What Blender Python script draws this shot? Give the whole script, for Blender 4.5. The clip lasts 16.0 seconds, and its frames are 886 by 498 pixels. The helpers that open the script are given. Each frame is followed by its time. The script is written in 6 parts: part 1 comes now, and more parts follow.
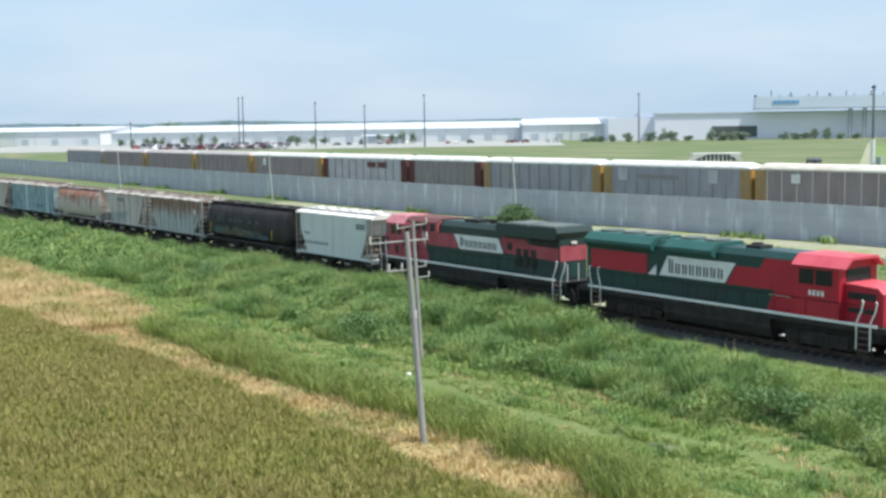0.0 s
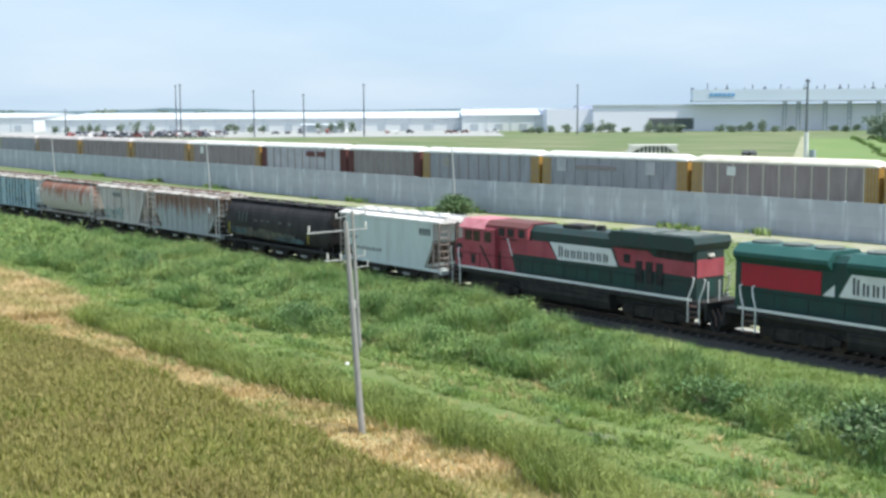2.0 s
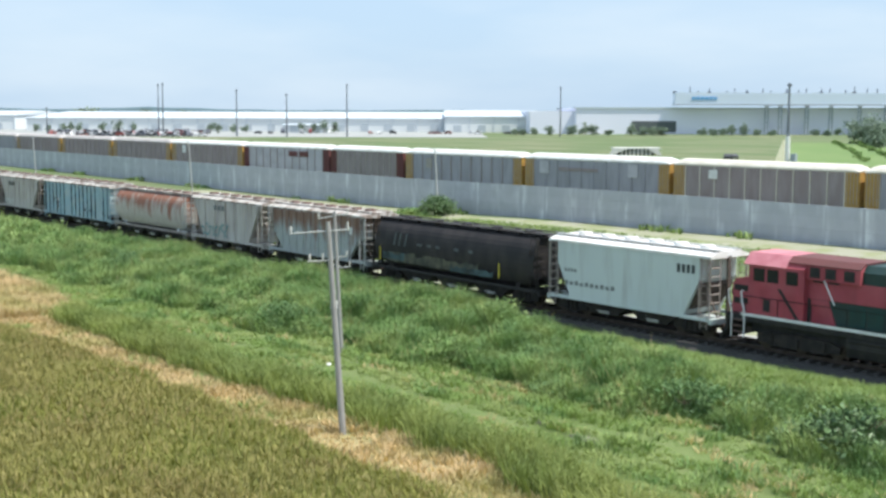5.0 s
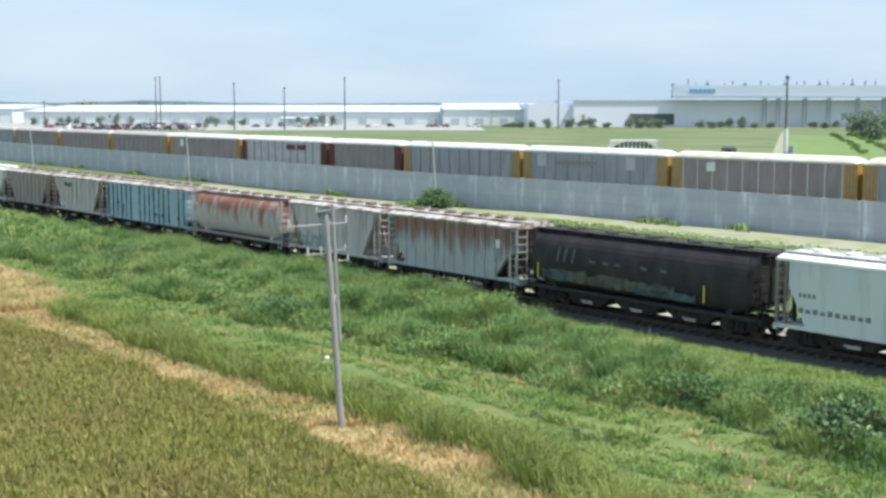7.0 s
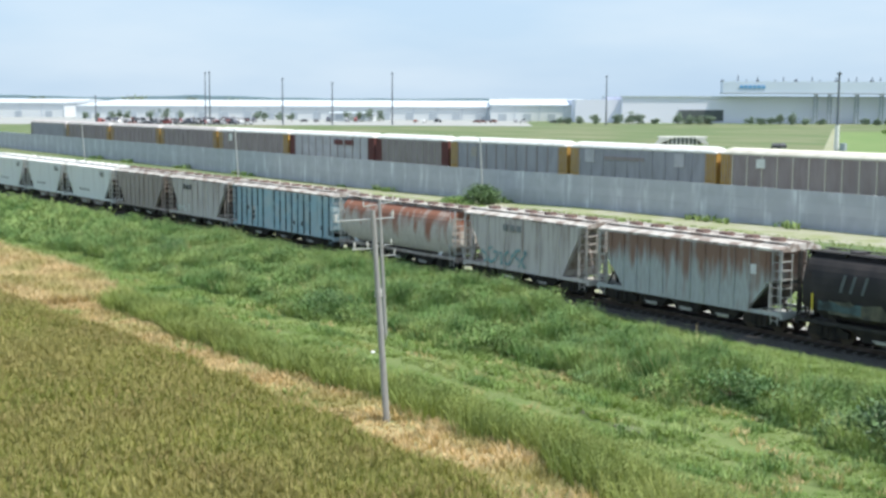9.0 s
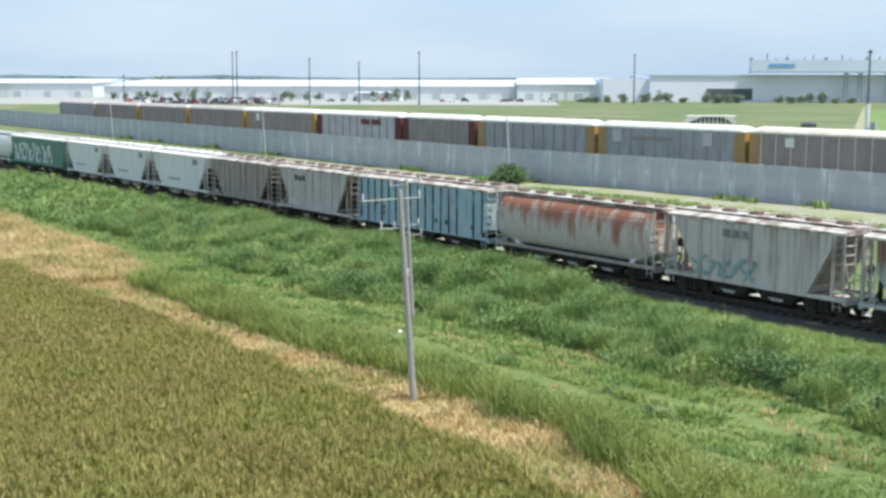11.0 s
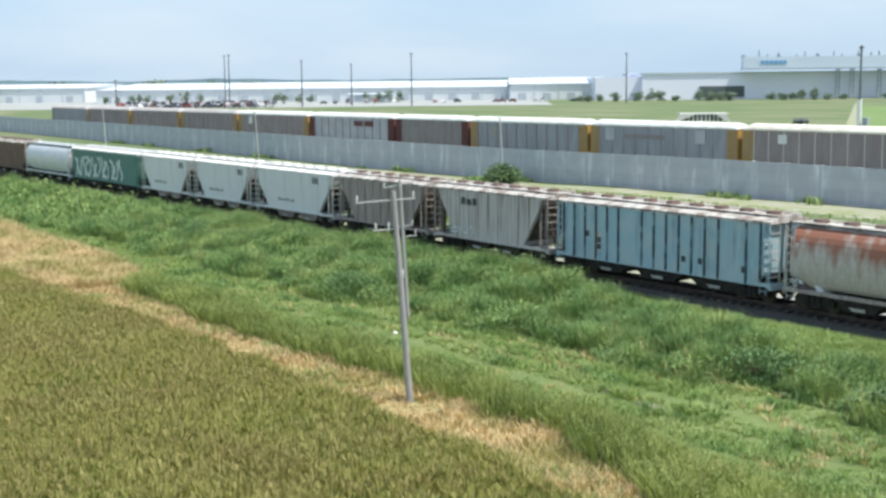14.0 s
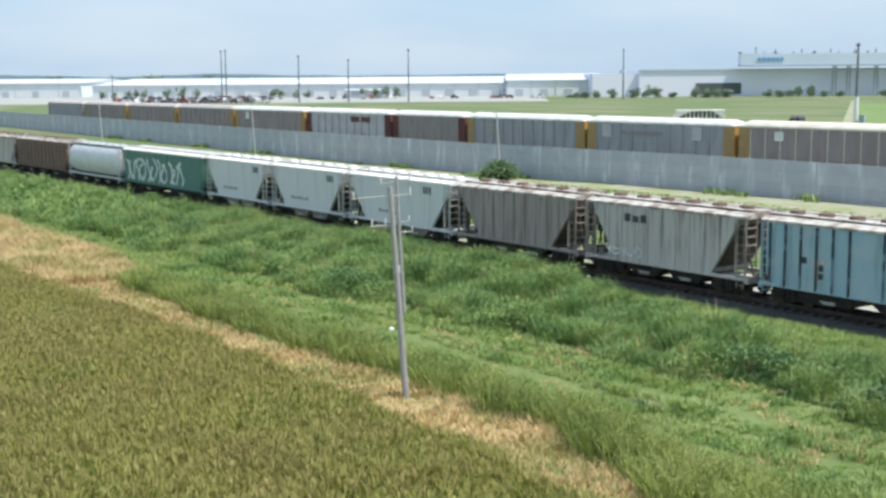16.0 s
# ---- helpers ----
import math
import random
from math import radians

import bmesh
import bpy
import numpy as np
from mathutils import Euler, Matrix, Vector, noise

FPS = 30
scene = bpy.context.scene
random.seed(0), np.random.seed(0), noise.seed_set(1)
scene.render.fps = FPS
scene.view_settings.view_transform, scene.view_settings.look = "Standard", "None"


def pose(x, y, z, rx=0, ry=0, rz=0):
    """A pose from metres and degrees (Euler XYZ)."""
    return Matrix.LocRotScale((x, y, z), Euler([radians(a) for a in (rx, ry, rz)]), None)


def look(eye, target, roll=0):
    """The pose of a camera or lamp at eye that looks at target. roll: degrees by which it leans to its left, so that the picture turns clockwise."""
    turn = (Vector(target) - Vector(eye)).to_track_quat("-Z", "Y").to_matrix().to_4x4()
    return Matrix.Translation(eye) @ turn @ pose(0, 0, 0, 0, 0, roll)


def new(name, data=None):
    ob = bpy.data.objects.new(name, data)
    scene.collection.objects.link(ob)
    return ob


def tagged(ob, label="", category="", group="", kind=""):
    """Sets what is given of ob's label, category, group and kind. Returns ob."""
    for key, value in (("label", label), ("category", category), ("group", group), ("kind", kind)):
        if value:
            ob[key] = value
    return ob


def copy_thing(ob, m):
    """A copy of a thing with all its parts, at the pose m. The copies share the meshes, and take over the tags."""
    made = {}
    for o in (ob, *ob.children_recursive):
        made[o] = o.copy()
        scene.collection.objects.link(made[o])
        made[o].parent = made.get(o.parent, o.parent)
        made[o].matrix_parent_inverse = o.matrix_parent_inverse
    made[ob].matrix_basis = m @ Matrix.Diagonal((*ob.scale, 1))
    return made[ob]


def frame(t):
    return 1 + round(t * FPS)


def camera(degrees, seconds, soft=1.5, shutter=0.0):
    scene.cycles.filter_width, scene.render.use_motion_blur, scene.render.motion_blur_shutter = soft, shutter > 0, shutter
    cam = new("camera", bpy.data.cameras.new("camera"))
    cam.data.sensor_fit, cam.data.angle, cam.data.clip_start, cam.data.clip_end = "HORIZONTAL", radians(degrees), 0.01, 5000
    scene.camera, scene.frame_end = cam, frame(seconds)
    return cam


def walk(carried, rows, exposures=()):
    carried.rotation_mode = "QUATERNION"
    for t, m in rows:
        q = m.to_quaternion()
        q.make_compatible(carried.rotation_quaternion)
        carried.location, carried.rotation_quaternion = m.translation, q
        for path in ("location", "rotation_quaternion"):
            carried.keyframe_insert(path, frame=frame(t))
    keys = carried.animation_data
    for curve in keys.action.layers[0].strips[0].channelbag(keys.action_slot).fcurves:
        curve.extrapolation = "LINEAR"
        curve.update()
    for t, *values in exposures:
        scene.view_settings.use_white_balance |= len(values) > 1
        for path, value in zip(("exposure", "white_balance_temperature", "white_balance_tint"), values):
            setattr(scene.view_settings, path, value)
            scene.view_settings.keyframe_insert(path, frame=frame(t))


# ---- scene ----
FOV, EYE, TURN = 39.23, (32.1, -51.9, 12.41), 49.1
cam = camera(FOV, 16.0, soft=2.9)
# seconds, yaw, pitch, roll of the hovering camera
AIM = [(0, 3.65, -5.89, 0.86), (0.5, 3.10, -6.30, 1.05), (1, 2.67, -6.50, 0.99), (1.5, 1.89, -6.54, 0.10), (2, 0.88, -6.38, 0.34),
       (2.5, 0.20, -6.40, 1.11), (3, 0.20, -6.43, 0.90), (3.5, 0.14, -6.47, 0.89), (4, 0.32, -6.30, -0.01), (6.5, -0.07, -6.40, -0.07),
       (7, 0.01, -6.65, -0.03), (7.5, 0.46, -6.79, -0.56), (8, 1.13, -6.74, -0.82), (8.5, 1.47, -6.81, 0.47), (9, 2.18, -6.86, -0.21),
       (11.5, 3.52, -7.90, 0.08), (12, 3.43, -7.90, 0.33), (12.5, 3.28, -7.96, 0.82), (13, 3.19, -7.87, 0.96), (13.5, 3.15, -7.79, 0.82),
       (14, 3.06, -7.77, 0.61), (14.5, 2.87, -7.82, 0.99), (15, 2.76, -7.77, 0.67), (15.5, 2.72, -7.82, 0.18), (16, 2.92, -7.95, 0.44)]
walk(cam, [(t, pose(*EYE, 90 + p, r, TURN + y)) for t, y, p, r in AIM],
     exposures=[(0, 0.66), (1.5, 0.77), (3.5, 0.78), (6.5, 0.73), (9, 0.73), (12.5, 0.7), (13.5, 0.74), (15, 0.66), (16, 0.65)])

# ---- light ----
SUN_EL, SUN_AZ = 62.0, 28.0  # azimuth of the sun, counted from +X towards +Y
world = bpy.data.worlds.new("world")
scene.world = world
world.use_nodes = True
wn, wl = world.node_tree.nodes, world.node_tree.links
sky = wn.new("ShaderNodeTexSky")
sky.sky_type, sky.sun_disc = "NISHITA", False
sky.sun_elevation, sky.sun_rotation = radians(SUN_EL), radians(90 - SUN_AZ)
sky.air_density, sky.dust_density, sky.ozone_density = 1.0, 1.6, 2.0
tc = wn.new("ShaderNodeTexCoord")
wm = wn.new("ShaderNodeMapping")
wm.inputs["Scale"].default_value = (1.5, 1.5, 7)
cl = wn.new("ShaderNodeTexNoise")
cl.inputs["Scale"].default_value, cl.inputs["Detail"].default_value = 2.2, 5
cr = wn.new("ShaderNodeValToRGB")
cr.color_ramp.elements[0].position, cr.color_ramp.elements[1].position = 0.42, 0.75
cr.color_ramp.elements[0].color, cr.color_ramp.elements[1].color = (0, 0, 0, 1), (0.55, 0.55, 0.55, 1)
mx = wn.new("ShaderNodeMix")
mx.data_type = "RGBA"
mx.inputs[7].default_value = (5.0, 5.65, 6.15, 1)
hz = wn.new("ShaderNodeMix")  # summer haze that pales the whole sky
hz.data_type = "RGBA"
hz.inputs[0].default_value = 0.8
hz.inputs[7].default_value = (3.5, 4.75, 6.15, 1)
wl.new(tc.outputs["Generated"], wm.inputs["Vector"])
wl.new(wm.outputs[0], cl.inputs["Vector"])
wl.new(cl.outputs[0], cr.inputs[0])
wl.new(cr.outputs[0], mx.inputs[0])
wl.new(sky.outputs[0], hz.inputs[6])
wl.new(hz.outputs[2], mx.inputs[6])
wl.new(mx.outputs[2], wn["Background"].inputs["Color"])
wn["Background"].inputs["Strength"].default_value = 0.1
lamp = bpy.data.lights.new("sun", "SUN")
lamp.energy, lamp.angle, lamp.color = 3.6, radians(0.6), (1.0, 0.955, 0.88)
sun = new("sun", lamp)
sx, sy, sz = math.cos(radians(SUN_EL)) * math.cos(radians(SUN_AZ)), math.cos(radians(SUN_EL)) * math.sin(radians(SUN_AZ)), math.sin(radians(SUN_EL))
sun.matrix_world = look((sx * 100, sy * 100, sz * 100), (0, 0, 0))


# ---- materials ----
def mat(name, colour, rough=0.7, metal=0.0, second=None, scale=3.0, amount=0.5, stretch=(1, 1, 1), bump=0.0, bscale=20.0, island=0.0, third=None,
        tscale=0.35, tamount=0.5, lo=0.4, hi=0.65, placed=False):
    """Principled surface: base colour, a second colour by noise, a third by broad noise, and a spread by piece."""
    m = bpy.data.materials.new(name)
    m.use_nodes = True
    n, l = m.node_tree.nodes, m.node_tree.links
    b = n["Principled BSDF"]
    b.inputs["Roughness"].default_value, b.inputs["Metallic"].default_value = rough, metal
    b.inputs["Specular IOR Level"].default_value = 0.35
    co = n.new("ShaderNodeNewGeometry" if placed else "ShaderNodeTexCoord")
    where = co.outputs["Position" if placed else "Object"]
    out = None

    def ramp(src, a, z):
        r = n.new("ShaderNodeMapRange")
        r.inputs[1].default_value, r.inputs[2].default_value = a, z
        l.new(src, r.inputs[0])
        return r.outputs[0]

    def mixed(f, a, c, amt):
        k = n.new("ShaderNodeMix")
        k.data_type = "RGBA"
        g = n.new("ShaderNodeMath")
        g.operation = "MULTIPLY"
        l.new(f, g.inputs[0])
        g.inputs[1].default_value = amt
        l.new(g.outputs[0], k.inputs[0])
        if isinstance(a, tuple):
            k.inputs[6].default_value = (*a, 1)
        else:
            l.new(a, k.inputs[6])
        k.inputs[7].default_value = (*c, 1)
        return k.outputs[2]

    def noisy(s, st, d=6):
        q = n.new("ShaderNodeMapping")
        q.inputs["Scale"].default_value = st
        l.new(where, q.inputs["Vector"])
        t = n.new("ShaderNodeTexNoise")
        t.inputs["Scale"].default_value, t.inputs["Detail"].default_value = s, d
        l.new(q.outputs[0], t.inputs["Vector"])
        return t.outputs[0]

    out = colour
    if second:
        out = mixed(ramp(noisy(scale, stretch), lo, hi), out, second, amount)
    if third:
        out = mixed(ramp(noisy(tscale, (1, 1, 1), 3), 0.42, 0.62), out, third, tamount)
    if island:
        g = n.new("ShaderNodeNewGeometry")
        h = n.new("ShaderNodeHueSaturation")
        r = n.new("ShaderNodeMapRange")
        r.inputs[3].default_value, r.inputs[4].default_value = 1 - island, 1 + island
        l.new(g.outputs["Random Per Island"], r.inputs[0])
        l.new(r.outputs[0], h.inputs["Value"])
        h.inputs["Fac"].default_value = 1
        if isinstance(out, tuple):
            h.inputs["Color"].default_value = (*out, 1)
        else:
            l.new(out, h.inputs["Color"])
        out = h.outputs[0]
    if isinstance(out, tuple):
        b.inputs["Base Color"].default_value = (*out, 1)
    else:
        l.new(out, b.inputs["Base Color"])
    if bump:
        u = n.new("ShaderNodeBump")
        u.inputs["Strength"].default_value, u.inputs["Distance"].default_value = bump, 0.05
        l.new(noisy(bscale, (1, 1, 1)), u.inputs["Height"])
        l.new(u.outputs[0], b.inputs["Normal"])
    return m


def topped(name, base, top, z0, z1, streak=(2.2, 2.2, 0.35), second=None, rough=0.75):
    """Paint that has weathered from the top down: a second colour above a ragged line between the heights z0 and z1."""
    m = mat(name, base, rough, second=second, scale=2.5, amount=0.6, stretch=(3, 3, 0.6))
    n, l = m.node_tree.nodes, m.node_tree.links
    b = n["Principled BSDF"]
    co = n.new("ShaderNodeTexCoord")
    sp = n.new("ShaderNodeSeparateXYZ")
    l.new(co.outputs["Object"], sp.inputs[0])
    q = n.new("ShaderNodeMapping")
    q.inputs["Scale"].default_value = streak
    l.new(co.outputs["Object"], q.inputs[0])
    t = n.new("ShaderNodeTexNoise")
    t.inputs["Scale"].default_value, t.inputs["Detail"].default_value = 1.0, 6
    l.new(q.outputs[0], t.inputs["Vector"])
    r = n.new("ShaderNodeMapRange")
    r.inputs[1].default_value, r.inputs[2].default_value = z0, z1
    l.new(sp.outputs[2], r.inputs[0])
    a = n.new("ShaderNodeMath")
    a.operation = "ADD"
    l.new(r.outputs[0], a.inputs[0])
    tt = n.new("ShaderNodeMapRange")
    tt.inputs[1].default_value, tt.inputs[2].default_value = 0.32, 0.68
    l.new(t.outputs[0], tt.inputs[0])
    l.new(tt.outputs[0], a.inputs[1])
    s = n.new("ShaderNodeMapRange")
    s.inputs[1].default_value, s.inputs[2].default_value = 0.75, 1.4
    l.new(a.outputs[0], s.inputs[0])
    k = n.new("ShaderNodeMix")
    k.data_type = "RGBA"
    l.new(s.outputs[0], k.inputs[0])
    l.new(b.inputs["Base Color"].links[0].from_socket, k.inputs[6])
    k.inputs[7].default_value = (*top, 1)
    l.new(k.outputs[2], b.inputs["Base Color"])
    return m


def thin(m, share=0.35):
    """Lets part of the light through a leaf or blade, tinted towards yellow-green."""
    n, l = m.node_tree.nodes, m.node_tree.links
    b = n["Principled BSDF"]
    t = n.new("ShaderNodeBsdfTranslucent")
    k = n.new("ShaderNodeMix")
    k.data_type, k.blend_type = "RGBA", "MULTIPLY"
    k.inputs[0].default_value = 1.0
    k.inputs[7].default_value = (1.25, 1.25, 0.75, 1)
    l.new(b.inputs["Base Color"].links[0].from_socket, k.inputs[6])
    l.new(k.outputs[2], t.inputs["Color"])
    x = n.new("ShaderNodeMixShader")
    x.inputs[0].default_value = share
    l.new(b.outputs[0], x.inputs[1])
    l.new(t.outputs[0], x.inputs[2])
    l.new(x.outputs[0], n["Material Output"].inputs["Surface"])


def streaked(name, base, pale, span):
    """Cast concrete with pale lime streaks beside each end of a bay of the given width."""
    m = mat(name, base, 0.9, second=tuple(v * 0.86 for v in base), scale=0.8, amount=0.7, island=0.07, third=tuple(v * 0.93 for v in base), tscale=0.2, bump=0.2, placed=True)
    n, l = m.node_tree.nodes, m.node_tree.links
    b = n["Principled BSDF"]
    co, geo, sp = n.new("ShaderNodeTexCoord"), n.new("ShaderNodeNewGeometry"), n.new("ShaderNodeSeparateXYZ")
    l.new(co.outputs["Object"], sp.inputs[0])

    def maths(op, a, c):
        k = n.new("ShaderNodeMath")
        k.operation = op
        for i, v in enumerate((a, c)):
            if isinstance(v, (int, float)):
                k.inputs[i].default_value = v
            else:
                l.new(v, k.inputs[i])
        return k.outputs[0]

    def grain(scale, stretch):
        q, t = n.new("ShaderNodeMapping"), n.new("ShaderNodeTexNoise")
        q.inputs["Scale"].default_value = stretch
        l.new(geo.outputs["Position"], q.inputs[0])
        t.inputs["Scale"].default_value, t.inputs["Detail"].default_value = scale, 5
        l.new(q.outputs[0], t.inputs["Vector"])
        return t.outputs[0]
    # 0 in the middle of a bay, 1 at its ends
    edge = maths("MULTIPLY", maths("ABSOLUTE", maths("SUBTRACT", sp.outputs[0], span / 2), 0), 2 / span)
    near = n.new("ShaderNodeMapRange")
    near.inputs[1].default_value, near.inputs[2].default_value = 0.35, 0.8
    l.new(edge, near.inputs[0])
    run = n.new("ShaderNodeMapRange")
    run.inputs[1].default_value, run.inputs[2].default_value = 0.46, 0.62
    l.new(grain(1.3, (1, 1, 0.22)), run.inputs[0])
    blot = n.new("ShaderNodeMapRange")
    blot.inputs[1].default_value, blot.inputs[2].default_value = 0.4, 0.6
    l.new(grain(0.5, (1, 1, 1)), blot.inputs[0])
    f = maths("MULTIPLY", maths("MULTIPLY", near.outputs[0], run.outputs[0]), maths("ADD", maths("MULTIPLY", blot.outputs[0], 0.7), 0.3))
    k = n.new("ShaderNodeMix")
    k.data_type = "RGBA"
    l.new(f, k.inputs[0])
    l.new(b.inputs["Base Color"].links[0].from_socket, k.inputs[6])
    k.inputs[7].default_value = (*pale, 1)
    l.new(k.outputs[2], b.inputs["Base Color"])
    return m


